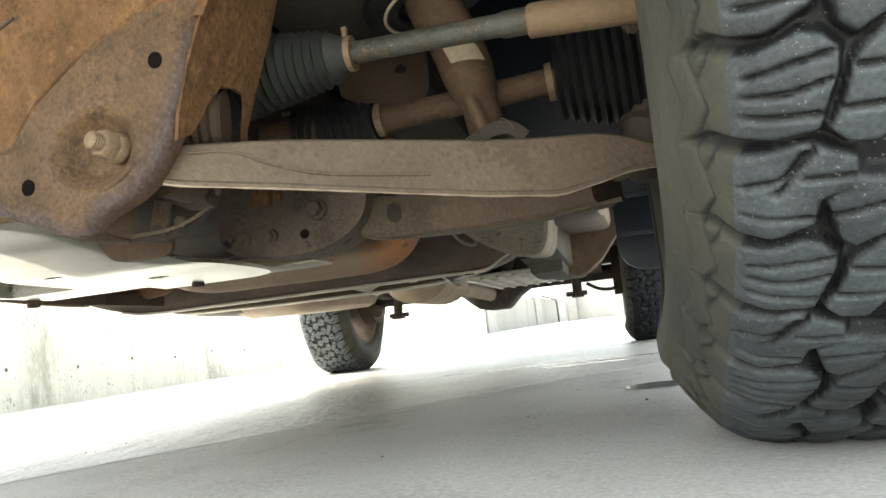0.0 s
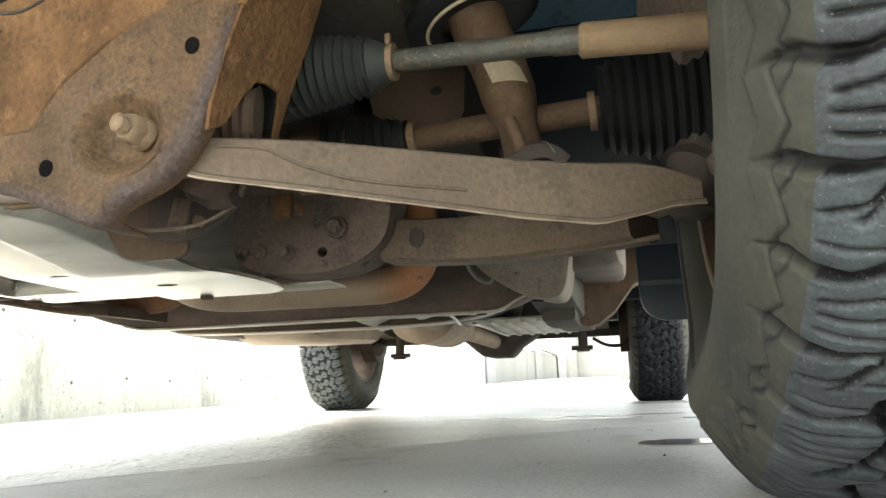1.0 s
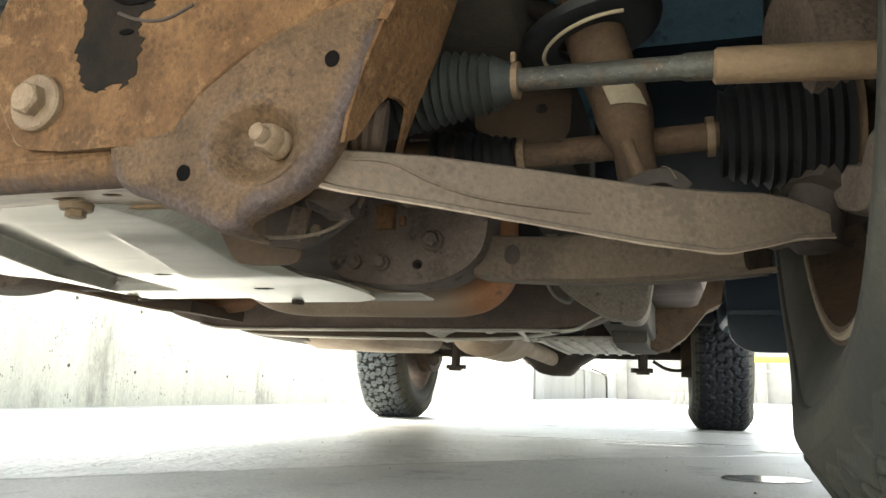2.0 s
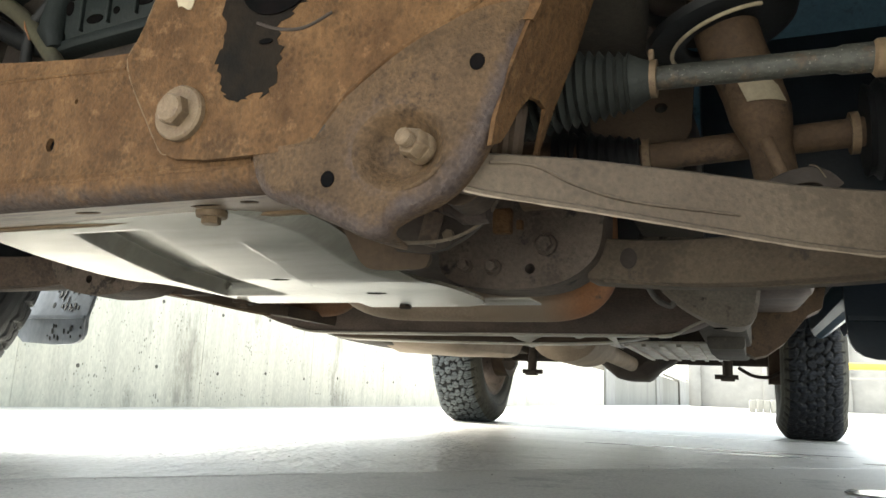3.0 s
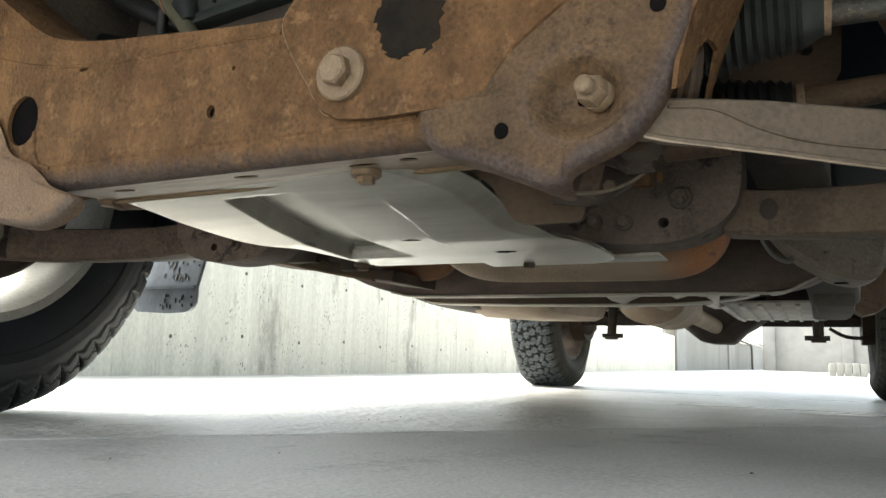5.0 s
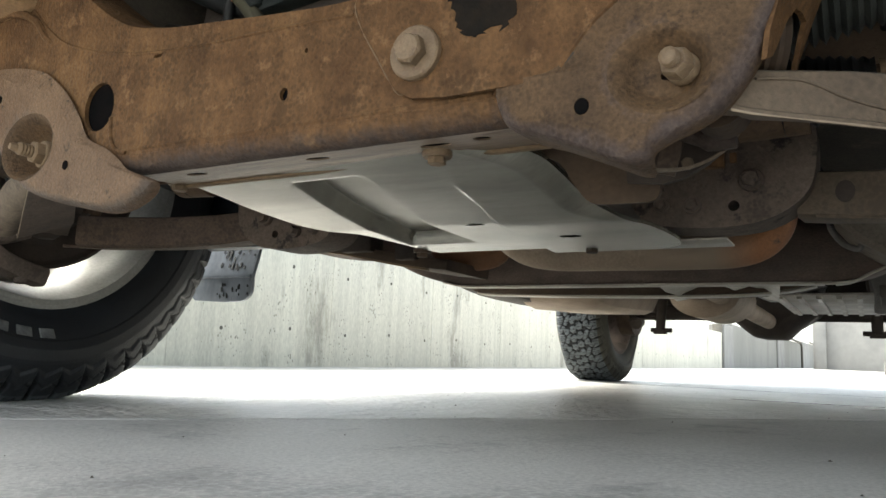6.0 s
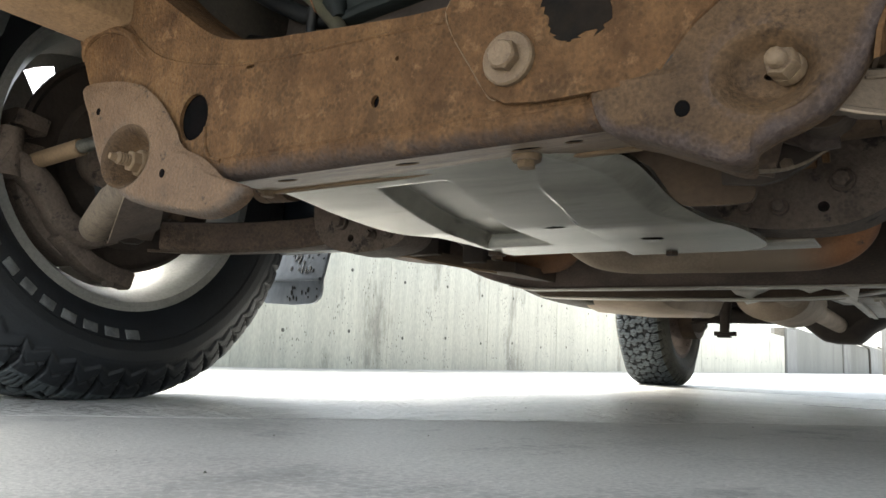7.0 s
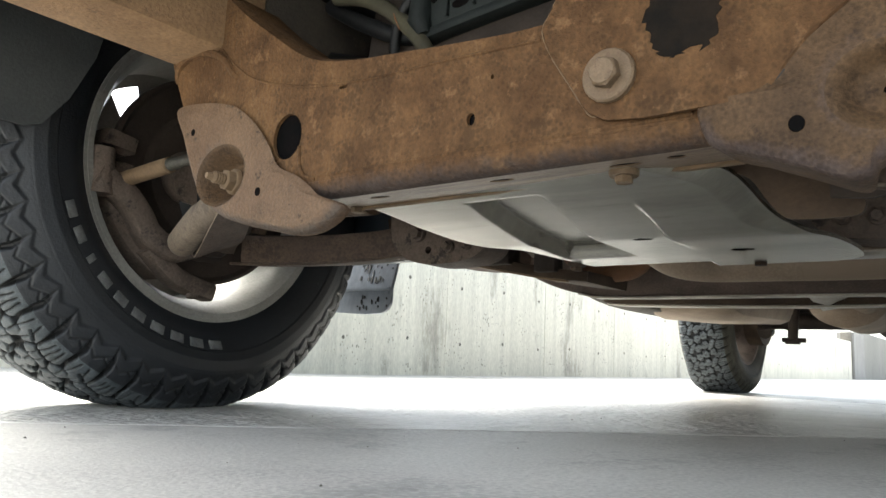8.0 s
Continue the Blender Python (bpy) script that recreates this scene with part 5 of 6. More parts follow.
def tread_mesh(cell):
    """The displaced tread ring; cell is the spacing of its grid in millimetres."""
    half = np.array([(0.0, 0.3907), (0.045, 0.3902), (0.072, 0.3870), (0.085, 0.3835), (0.0925, 0.3775), (0.1025, 0.3655), (0.113, 0.353), (0.121, 0.341), (0.1278, 0.329), (0.1318, 0.312), (0.1312, 0.296)])
    run = np.concatenate([[0], np.cumsum(np.hypot(*np.diff(half, axis=0).T))]) * 1000
    edge = 97.5
    nd = int((run[-1]) / cell)
    w = np.linspace(0, run[-1], nd + 1)
    px, pr = np.interp(w, run, half[:, 0]), np.interp(w, run, half[:, 1])
    tx, tr = np.gradient(px), np.gradient(pr)
    for _ in range(6):
        tx[1:-1], tr[1:-1] = (tx[:-2] + 2 * tx[1:-1] + tx[2:]) / 4, (tr[:-2] + 2 * tr[1:-1] + tr[2:]) / 4
    ln = np.hypot(tx, tr)
    nx, nr = -tr / ln, tx / ln
    ns = int(PITCH / cell)
    s1 = np.arange(ns) * PITCH / ns
    d = edge - w
    dd, ss = np.meshgrid(d, s1, indexing="ij")
    h, groove_dark = (np.tile(q, (1, PITCHES)) for q in tread_height(dd, ss))
    total = ns * PITCHES
    ang = 2 * math.pi * np.arange(total) / total
    rough = 0.5 * np.sin(7 * ang)[None, :] * np.sin(0.07 * w)[:, None] + 0.25 * np.sin(41 * ang)[None, :]
    h = h + np.where(h > 5, 0.6 * rough, 0)
    x = px[:, None] + nx[:, None] * h / 1000
    r = pr[:, None] + nr[:, None] * h / 1000
    x[-1], r[-1] = px[-1] - 0.006, pr[-1] - 0.002
    cols, hs, cs = [], [], []
    for sgn in (-1, 1):
        if sgn > 0:
            turn = int(round(0.27 * ns))
            order = (-np.arange(total) + turn) % total
            block = np.stack([x[:, order], r[:, order] * np.cos(ang), r[:, order] * np.sin(ang)], -1)[1:]
            cols.append(block)
            hs.append(h[:, order][1:])
            cs.append(groove_dark[:, order][1:])
        else:
            cols.append(np.stack([-x, r * np.cos(ang), r * np.sin(ang)], -1)[::-1])
            hs.append(h[::-1])
            cs.append(groove_dark[::-1])
    co, hh = np.concatenate(cols), np.concatenate(hs)
    dd = np.concatenate([d[::-1], d[1:]])
    low = -(R - 0.012)
    z = co[..., 2]
    z = np.where(z < low, low + (z - low) * 0.08, z)
    bulge = 0.020 * np.exp(-((z + 0.345) / 0.055) ** 2) * (co[..., 0] / 0.13) ** 3
    co = np.stack([co[..., 0] + bulge, co[..., 1], z], -1)
    na = co.shape[0]
    i, j = np.meshgrid(np.arange(na - 1), np.arange(total), indexing="ij")
    k = (j + 1) % total
    faces = np.stack([i * total + j, i * total + k, (i + 1) * total + k, (i + 1) * total + j], -1).reshape(-1, 4)
    mean_h = (hh[i, j] + hh[i + 1, j] + hh[i, k] + hh[i + 1, k]) / 4
    mean_d = np.broadcast_to(((dd[:-1] + dd[1:]) / 2)[:, None], mean_h.shape)
    which = np.where(mean_d < 0.5, 1, 0).reshape(-1)
    me = bpy.data.meshes.new("tread")
    me.vertices.add(na * total)
    me.vertices.foreach_set("co", co.reshape(-1))
    me.loops.add(faces.size)
    me.loops.foreach_set("vertex_index", faces.reshape(-1))
    me.polygons.add(len(faces))
    me.polygons.foreach_set("loop_start", np.arange(len(faces)) * 4)
    for m in (TYRE, SIDEWALL, GROOVE):
        me.materials.append(m)
    me.polygons.foreach_set("material_index", which)
    at = me.attributes.new("wear_shade", "FLOAT", "POINT")
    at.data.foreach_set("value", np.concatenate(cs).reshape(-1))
    me.update(calc_edges=True)
    me.shade_smooth()
    return me


def rim_mesh():
    bm = bmesh.new()
    prof = [(-0.104, 0.246), (-0.111, 0.243), (-0.110, 0.234), (-0.097, 0.228), (-0.07, 0.214), (0.06, 0.205), (0.075, 0.185), (0.082, 0.12), (0.085, 0.06), (0.085, 0.0001)]
    prof2 = [(x + 0.006 if r < 0.215 else x, r + 0.006) for x, r in prof[::-1]]
    prof2[0] = (0.091, 0.0001)
    seg = 75
    full = prof + prof2
    vs = []
    for k in range(seg):
        a = 2 * math.pi * k / seg
        vs.append([bm.verts.new((x, r * math.cos(a), r * math.sin(a))) for x, r in full])
    for k in range(seg):
        p, q = vs[k], vs[(k + 1) % seg]
        for i in range(len(full) - 1):
            if (k % 15) < 4 and i in (6, 7, 11, 12):
                continue
            bm.faces.new((p[i], p[i + 1], q[i + 1], q[i]))
    bmesh.ops.recalc_face_normals(bm, faces=bm.faces)
    me = bpy.data.meshes.new("rim")
    bm.to_mesh(me)
    bm.free()
    me.materials.append(ALLOY)
    me.shade_smooth()
    me.set_sharp_from_angle(angle=radians(35))
    return me


TYRE_ME, RIM_ME = tyre_mesh(), rim_mesh()
TREAD_NEAR, TREAD_FAR = tread_mesh(1.6), tread_mesh(3.2)


def wheel(x, y, s, steer=0.0, tread=None, ground_z=0.0):
    """s: -1 for the truck's right side, whose outer face looks to -x."""
    ob = new("wheel")
    ob.empty_display_size = 0.1
    ob.parent = truck
    ob.matrix_parent_inverse = BASES[truck.name].copy()
    ob.matrix_basis = pose(x, y, ground_z + R - 0.012, 0, 0, steer + (180 if s < 0 else 0))
    t = new("tyre", TYRE_ME)
    t.parent = ob
    tagged(t, label="black all-terrain tyre")
    t = new("tread", tread or TREAD_FAR)
    t.parent = ob
    tagged(t, label="worn blocky tread lugs", kind="stuff")
    r = new("rim", RIM_ME)
    r.parent = ob
    r.rotation_euler.x = radians(54)
    tagged(r, label="dull alloy rim")
    return ob


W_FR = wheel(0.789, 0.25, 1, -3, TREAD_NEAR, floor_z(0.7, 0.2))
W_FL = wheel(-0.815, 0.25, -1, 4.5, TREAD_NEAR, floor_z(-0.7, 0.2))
W_RR = wheel(0.80, 3.43, 1)
W_RL = wheel(-0.828, 3.43, -1)
# Side light put into the tread colour: W_RR darkened, wall-side wheels lightened.
for w, rubber in ((W_RR, SHADED_TYRE), (W_RL, LIT_DUSTY_TREAD), (W_FL, LIT_DUSTY_TREAD)):
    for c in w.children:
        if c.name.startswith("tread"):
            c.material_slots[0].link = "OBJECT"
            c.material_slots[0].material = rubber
for w in (W_FR, W_RL, W_RR):
    for c in w.children:
        if c.name.startswith(("tyre", "tread")):
            c.material_slots[1].link = "OBJECT"
            c.material_slots[1].material = DUSTY
    slot = [c for c in w.children if c.name.startswith("rim")][0].material_slots[0]
    slot.link = "OBJECT"
    slot.material = GRIME if w is W_RL else SHAFT


def rim_lip(w):
    bm = bmesh.new()
    tube(bm, [(-0.1085, 0.2415 * math.cos(a), 0.2415 * math.sin(a)) for a in (2 * math.pi * k / 72 for k in range(73))], 0.0042, 8, False)
    ob = part("rim_lip", bm, PIPE, None, "tan dusty rim lip")
    ob.parent = w


rim_lip(W_FR)


def raised_marks(w):
    """The sidewall's brand lettering, as plain bars of its size."""
    for k in range(10):
        m = Matrix.Rotation(radians(180.5 + 7.5 * k), 4, "X")
        bm = bmesh.new()
        wide = 0.0120 if k != 7 else 0.005
        box(bm, (-0.1285, -wide, 0.279), (-0.1235, wide, 0.2935), 0.0012)
        for v in bm.verts:
            v.co.x -= 0.24 * (v.co.z - 0.286) + 0.0012
            v.co = settle(m @ v.co)
        ob = part("raised_mark", bm, LETTER, None, "worn pale raised mark" if k == 0 else "")
        ob.parent = w


raised_marks(W_FL)


def brake(s, x, y, z):
    bm = bmesh.new()
    rings = []
    for xx, r in ((0.742, 0.178), (0.730, 0.178), (0.728, 0.172), (0.734, 0.165), (0.734, 0.12), (0.722, 0.112), (0.716, 0.09), (0.716, 0.02)):
        rings.append([Vector((xx, y + r * math.cos(a), z + r * math.sin(a))) for a in (2 * math.pi * k / 56 for k in range(56))])
    loft(bm, rings)
    fpart("brake_disc", flip(bm, s), DARK_STEEL, "brown brake backing plate")
    b = bmesh.new()
    bar(b, spline([(0.665, y - 0.035, z - 0.13), (0.685, y - 0.02, z - 0.08), (0.69, y, z), (0.685, y + 0.01, z + 0.08), (0.655, y + 0.02, z + 0.15)], 4), [0.05] * 4 + [0.085] * 9 + [0.05] * 4, 0.06, bev=0.5)
    kn = fpart("knuckle", flip(b, s), DARK_STEEL, "brown steering knuckle")
    b = bmesh.new()
    bar(b, spline([(0.695, y - 0.215, z - 0.035), (0.70, y - 0.17, z - 0.055), (0.70, y - 0.14, z - 0.083), (0.70, y - 0.118, z - 0.115), (0.70, y - 0.078, z - 0.132), (0.69, y - 0.04, z - 0.12)], 4), [0.030] * 4 + [0.042] * 8 + [0.05] * 9, 0.038, bev=0.6)
    tube(b, [(0.70, y - 0.205, z - 0.065), (0.70, y - 0.205, z + 0.005)], [0.022, 0.018], 14)
    sub("steering_arm", flip(b, s), GRIME, kn, "dusty steering arm")
    b = bmesh.new()
    tube(b, [(0.64, y - 0.07, z - 0.02), (0.72, y - 0.05, z - 0.005)], 0.045, 20)
    sub("hub_carrier", flip(b, s), GRIME, kn)
    b = bmesh.new()
    bar(b, spline([(0.712, y - 0.115, z - 0.13), (0.716, y - 0.06, z - 0.172), (0.718, y + 0.01, z - 0.192)], 4), 0.04, 0.03, bev=0.5)
    box(b, (0.70, y - 0.035, z - 0.205), (0.715, y - 0.020, z - 0.18), 0.003)
    sub("caliper_bracket", flip(b, s), GRIME, kn, "dusty caliper bracket")
    b = bmesh.new()
    arc = [(0.752, y + 0.168 * math.cos(a), z + 0.168 * math.sin(a)) for a in (radians(166 + 8 * k) for k in range(11))]
    bar(b, arc, 0.07, 0.055, bev=0.4)
    fpart("brake_caliper", flip(b, s), GRIME, "brown dusty brake caliper")


brake(1, 0.7, 0.255, 0.42)
brake(-1, 0.7, 0.25, 0.40)


# ---- behind the front axle ----
def underbody():
    # frame rails
    for s in (1, -1):
        # One rail in two tones: tan front as lit, rear darkened for shade.
        bm = bmesh.new()
        bar(bm, spline([(0.38, -0.42, 0.515), (0.38, -0.2, 0.515), (0.38, -0.08, 0.515), (0.38, 0.04, 0.515)], 4), 0.10, 0.125, bev=0.2)
        fpart("frame_rail", flip(bm, s), TAN_RAIL, "tan dusty boxed frame rail")
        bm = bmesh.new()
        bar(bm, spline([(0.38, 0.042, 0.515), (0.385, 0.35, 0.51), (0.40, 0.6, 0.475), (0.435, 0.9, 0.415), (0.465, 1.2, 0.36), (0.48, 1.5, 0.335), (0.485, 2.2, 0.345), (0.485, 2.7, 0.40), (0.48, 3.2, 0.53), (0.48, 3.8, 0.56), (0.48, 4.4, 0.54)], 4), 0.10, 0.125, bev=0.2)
        fpart("frame_rail", flip(bm, s), SHADED_RAIL, "dusty boxed frame rail, darkened for shade")
    # exhaust crossover
    bm = bmesh.new()
    run = spline([(-0.16, 0.72, 0.37), (-0.115, 0.735, 0.312), (-0.055, 0.745, 0.290), (0.07, 0.75, 0.287), (0.19, 0.75, 0.286), (0.245, 0.75, 0.288), (0.280, 0.75, 0.300), (0.300, 0.748, 0.328), (0.302, 0.74, 0.38), (0.302, 0.72, 0.50)], 6)
    tube(bm, run[:21], 0.0285, 20, False)
    fpart("exhaust_pipe", bm, PIPE, "dusty exhaust crossover pipe")
    bm = bmesh.new()
    tube(bm, run[20:], 0.0286, 20, False)
    fpart("exhaust_bend", bm, BEND, "orange-rusted exhaust bend")
    bm = bmesh.new()
    tube(bm, spline([(-0.34, 0.80, 0.36), (-0.30, 0.82, 0.31), (-0.25, 0.83, 0.298), (-0.20, 0.84, 0.31), (-0.17, 0.84, 0.37)], 5), 0.024, 16)
    fpart("exhaust_bend", bm, ORANGE, "orange-rusted exhaust bend")
    # transmission crossmember with turned lips
    bm = bmesh.new()
    path = spline([(-0.62, 0.98, 0.40), (-0.52, 0.98, 0.355), (-0.44, 0.98, 0.315), (-0.36, 0.98, 0.292), (-0.28, 0.98, 0.286), (0.1, 0.98, 0.285), (0.28, 0.98, 0.285), (0.38, 0.98, 0.287), (0.44, 0.98, 0.31), (0.52, 0.98, 0.37)], 5)
    bar(bm, [p + Vector((0, 0, 0.026)) for p in path], 0.07, 0.11, bev=0.15)
    fpart("transmission_crossmember", bm, UNDER_STEEL, "dark steel transmission crossmember")
    bm = bmesh.new()
    lip = [p + Vector((0, -0.024, -0.0305)) for p in path if -0.38 < p.x < 0.37]
    bar(bm, lip, 0.035, 0.004, bev=0.5)
    fpart("crossmember_lip", bm, PANEL, "pale lower lip of the crossmember")
    # second crossmember plate behind it
    bm = bmesh.new()
    path = spline([(-0.62, 1.36, 0.345), (-0.50, 1.36, 0.305), (-0.42, 1.36, 0.290), (0.1, 1.36, 0.284), (0.30, 1.36, 0.300), (0.38, 1.36, 0.335), (0.52, 1.36, 0.365)], 5)
    bar(bm, path, 0.12, 0.034, bev=0.3)
    ob = fpart("rear_gearbox_crossmember", bm, BROWN_STEEL, "brown gearbox crossmember")
    b = bmesh.new()
    bar(b, [p + Vector((0, -0.03, -0.0195)) for p in path[8:22]], 0.05, 0.004, bev=0.5)
    sub("lip", b, PANEL, ob, "pale turned lip")
    # crinkled heat shield
    bm = bmesh.new()
    rows = []
    for j in range(9):
        y = 1.12 + 0.05 * j
        rows.append([Vector((0.03 + 0.03 * i - 0.04 * j / 8, y, 0.272 + 0.05 * abs(((i * 0.9 + j * 0.15) / 3.2) % 1 - 0.5) - 0.02 * abs(i - 4) / 4 + 0.01 * j / 8)) for i in range(9)])
    vs = [[bm.verts.new(p) for p in r] for r in rows]
    up = [[bm.verts.new(p + Vector((0, 0, 0.002))) for p in r] for r in rows]
    for a in (vs, up):
        for p, q in zip(a, a[1:]):
            for i in range(8):
                bm.faces.new((p[i], p[i + 1], q[i + 1], q[i]))
    fpart("heat_shield", bm, PANEL, "crinkled pale heat shield")
    # sump, gearbox, transfer case
    bm = bmesh.new()
    bar(bm, [(0.02, 0.12, 0.47), (0.02, 0.5, 0.42), (0.02, 0.9, 0.40), (0.02, 1.5, 0.40), (0.02, 1.9, 0.42)], [0.5, 0.56, 0.46, 0.36, 0.26], [0.16, 0.2, 0.16, 0.16, 0.16])
    fpart("gearbox", bm, DARK_STEEL, "dark grimy engine sump and gearbox")
    bm = bmesh.new()
    bar(bm, spline([(0.20, 1.55, 0.40), (0.22, 1.7, 0.38), (0.22, 1.95, 0.38), (0.2, 2.1, 0.40)], 3), 0.2, 0.16, bev=0.6)
    fpart("transfer_case", bm, CAST, "grey cast transfer case")
    # floor pan
    bm = bmesh.new()
    box(bm, (-0.41, -0.30, 0.60), (0.41, 0.78, 0.64), 0.01)
    box(bm, (-0.86, 0.78, 0.60), (0.86, 4.6, 0.64), 0.01)
    fpart("floor_pan", bm, PLASTIC, "black underbody floor pan")
    # fuel tank and muffler
    bm = bmesh.new()
    bar(bm, [(-0.37, 1.50, 0.36), (-0.37, 1.56, 0.325), (-0.37, 1.68, 0.315), (-0.37, 2.2, 0.33), (-0.37, 2.35, 0.37)], [0.22, 0.26, 0.28, 0.28, 0.24], [0.04, 0.10, 0.115, 0.11, 0.06], bev=0.7)
    fpart("fuel_tank", bm, PIPE, "dusty tan fuel tank guard")
    bm = bmesh.new()
    tube(bm, [(-0.03, 2.05, 0.36), (-0.03, 2.1, 0.345), (-0.03, 2.5, 0.345), (-0.03, 2.55, 0.36)], [0.05, 0.085, 0.085, 0.05], 24)
    for v in bm.verts:
        v.co.x = -0.05 + (v.co.x + 0.03) * 1.35
    fpart("muffler", bm, PIPE, "dusty tan flat muffler")
    # ribbed shield
    bm = bmesh.new()
    box(bm, (0.205, 1.58, 0.288), (0.475, 2.32, 0.294), 0.001)
    ob = fpart("ribbed_shield", bm, PANEL, "pale ribbed heat shield")
    for k in range(6):
        b = bmesh.new()
        bar(b, [(0.225 + 0.044 * k, 1.61, 0.2855), (0.225 + 0.044 * k, 2.29, 0.2855)], 0.012, 0.008)
        sub("rib", b, PANEL, ob)
    # rail foot and black side mount
    for s in (1, -1):
        if s > 0:
            bm = bmesh.new()
            prof = spline([(0.365, 0.350, 0), (0.376, 0.326, 0), (0.402, 0.296, 0), (0.434, 0.274, 0), (0.464, 0.259, 0), (0.500, 0.252, 0), (0.520, 0.262, 0), (0.530, 0.30, 0), (0.532, 0.38, 0), (0.45, 0.43, 0), (0.38, 0.41, 0)], 3, True)
            mid = Vector((0.46, 0.34, 0))
            rings = []
            for y, f, dz in ((0.735, 0.93, 0.004), (0.742, 1.0, 0.0), (0.80, 1.0, 0.002), (0.90, 0.98, 0.006), (1.02, 0.94, 0.012), (1.06, 0.90, 0.014)):
                rings.append([Vector((mid.x + (p.x - mid.x) * f, y + 0.10 * (p.x - 0.38), mid.y + (p.y - mid.y) * f + dz)) for p in prof])
            loft(bm, rings)
            brk = fpart("rail_bracket", flip(bm, s), ARM_DUST, "brown dusty bracket below the frame rail")
            b = bmesh.new()
            plate(b, ring2(0.474, 0.845, 0.011, 0.019, 16), [], lambda u, v, d: Vector((u, v, 0.2555 + 0.05 * (v - 0.80) + d)), 0.001)
            sub("slot", flip(b, s), VOID, brk, "oval slot painted black")
            b = bmesh.new()
            bar(b, spline([(0.34, 0.938, 0.252), (0.375, 0.938, 0.252), (0.398, 0.940, 0.256), (0.420, 0.945, 0.269), (0.440, 0.952, 0.279), (0.459, 0.957, 0.2815), (0.49, 0.96, 0.282)], 4), 0.034, 0.004, bev=0.4)
            sub("strap", flip(b, s), PANEL, brk, "pale bent strap")
            b = bmesh.new()
            plate(b, [(0.354, 0.932), (0.370, 0.932), (0.370, 0.946), (0.354, 0.946)], [], lambda u, v, d: Vector((u, v, 0.2485 + d)), 0.0012)
            sub("strap_hole", flip(b, s), VOID, brk, "small square hole painted black on the strap")
            bm = bmesh.new()
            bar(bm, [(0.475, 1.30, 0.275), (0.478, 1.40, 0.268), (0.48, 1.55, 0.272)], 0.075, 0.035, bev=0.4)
            fpart("rail_foot", bm, SHADED_RAIL, "dusty foot under the frame rail")
        bm = bmesh.new()
        bar(bm, spline([(0.54, 0.78, 0.42), (0.555, 0.90, 0.362), (0.565, 1.05, 0.372), (0.575, 1.5, 0.40)], 4), 0.12, 0.085, bev=0.5)
        fpart("side_step_mount", flip(bm, s), UNDER_STEEL, "dusty brown side mount")
    # plates below the far rail: the arm's rear mount and a sloping skirt behind it
    bm = bmesh.new()
    plate(bm, [(-0.470, 0.345), (-0.462, 0.312), (-0.440, 0.290), (-0.410, 0.2760), (-0.372, 0.2700), (-0.330, 0.2705), (-0.290, 0.282), (-0.270, 0.30), (-0.270, 0.345)], [ring2(-0.395, 0.297, 0.004, 0.006, 10)], lambda u, v, d: Vector((u, 0.43 + d, v)), 0.05)
    mount = fpart("arm_mount", bm, BROWN_STEEL, "brown mount of the far control arm")
    b = bmesh.new()
    plate(b, ring2(-0.395, 0.297, 0.006, 0.008, 10), [], lambda u, v, d: Vector((u, 0.436 + d, v)), 0.002)
    sub("hole", b, VOID, mount, "hole painted black")
    bm = bmesh.new()
    slope = spline([(-0.70, 0.80, 0.345), (-0.60, 0.80, 0.325), (-0.50, 0.80, 0.3150), (-0.42, 0.80, 0.3000), (-0.35, 0.80, 0.2870), (-0.30, 0.80, 0.2790), (-0.24, 0.80, 0.272)], 4)
    bar(bm, slope, 0.17, 0.020, bev=0.3)
    skirt = fpart("rail_skirt", bm, BROWN_STEEL, "brown sloping plate below the far rail")
    b = bmesh.new()
    bar(b, [p + Vector((0, -0.078, -0.0115)) for p in slope[4:22]], 0.012, 0.004, bev=0.4)
    sub("lip", b, TAN, skirt, "pale worn lip")
    b = bmesh.new()
    box(b, (-0.47, 0.70, 0.300), (-0.40, 0.745, 0.345), 0.004)
    sub("rib", b, DARK_STEEL, skirt, "dark stiffening rib")
    b = bmesh.new()
    box(b, (-0.345, 0.70, 0.282), (-0.300, 0.735, 0.32), 0.004)
    sub("rib", b, DARK_STEEL, skirt, "dark stiffening rib")
    # dark mount between the rail and the sill
    bm = bmesh.new()
    plate(bm, [(0.49, 0.46), (0.49, 0.30), (0.505, 0.268), (0.535, 0.250), (0.56, 0.256), (0.60, 0.286), (0.65, 0.350), (0.68, 0.365), (0.70, 0.46)], [], lambda u, v, d: Vector((u, 1.46 + d + 0.15 * (v - 0.25), v)), 0.10)
    fpart("body_mount", bm, SHAFT, "dark brown body mount beside the frame rail")
    bm = bmesh.new()
    box(bm, (-0.85, 3.90, 0.435), (0.85, 4.0, 0.62), 0.02)
    fpart("rear_crossmember", bm, DARK_STEEL, "dark rear frame crossmember")
    # hanging hose
    bm = bmesh.new()
    tube(bm, spline([(0.362, 0.775, 0.40), (0.369, 0.775, 0.33), (0.374, 0.775, 0.311), (0.387, 0.775, 0.293), (0.404, 0.775, 0.285), (0.410, 0.775, 0.292)], 6), 0.0045, 8)
    fpart("hose", bm, CAST, "thin hanging hose")
    # propeller shaft
    bm = bmesh.new()
    tube(bm, [(0.0, 1.75, 0.345), (0.01, 2.2, 0.332), (0.03, 3.25, 0.31)], 0.034, 18)
    fpart("propeller_shaft", bm, PIPE, "dusty propeller shaft")
    # rear axle
    bm = bmesh.new()
    tube(bm, [(-0.70, 3.43, 0.36), (0.70, 3.43, 0.36)], 0.038, 20)
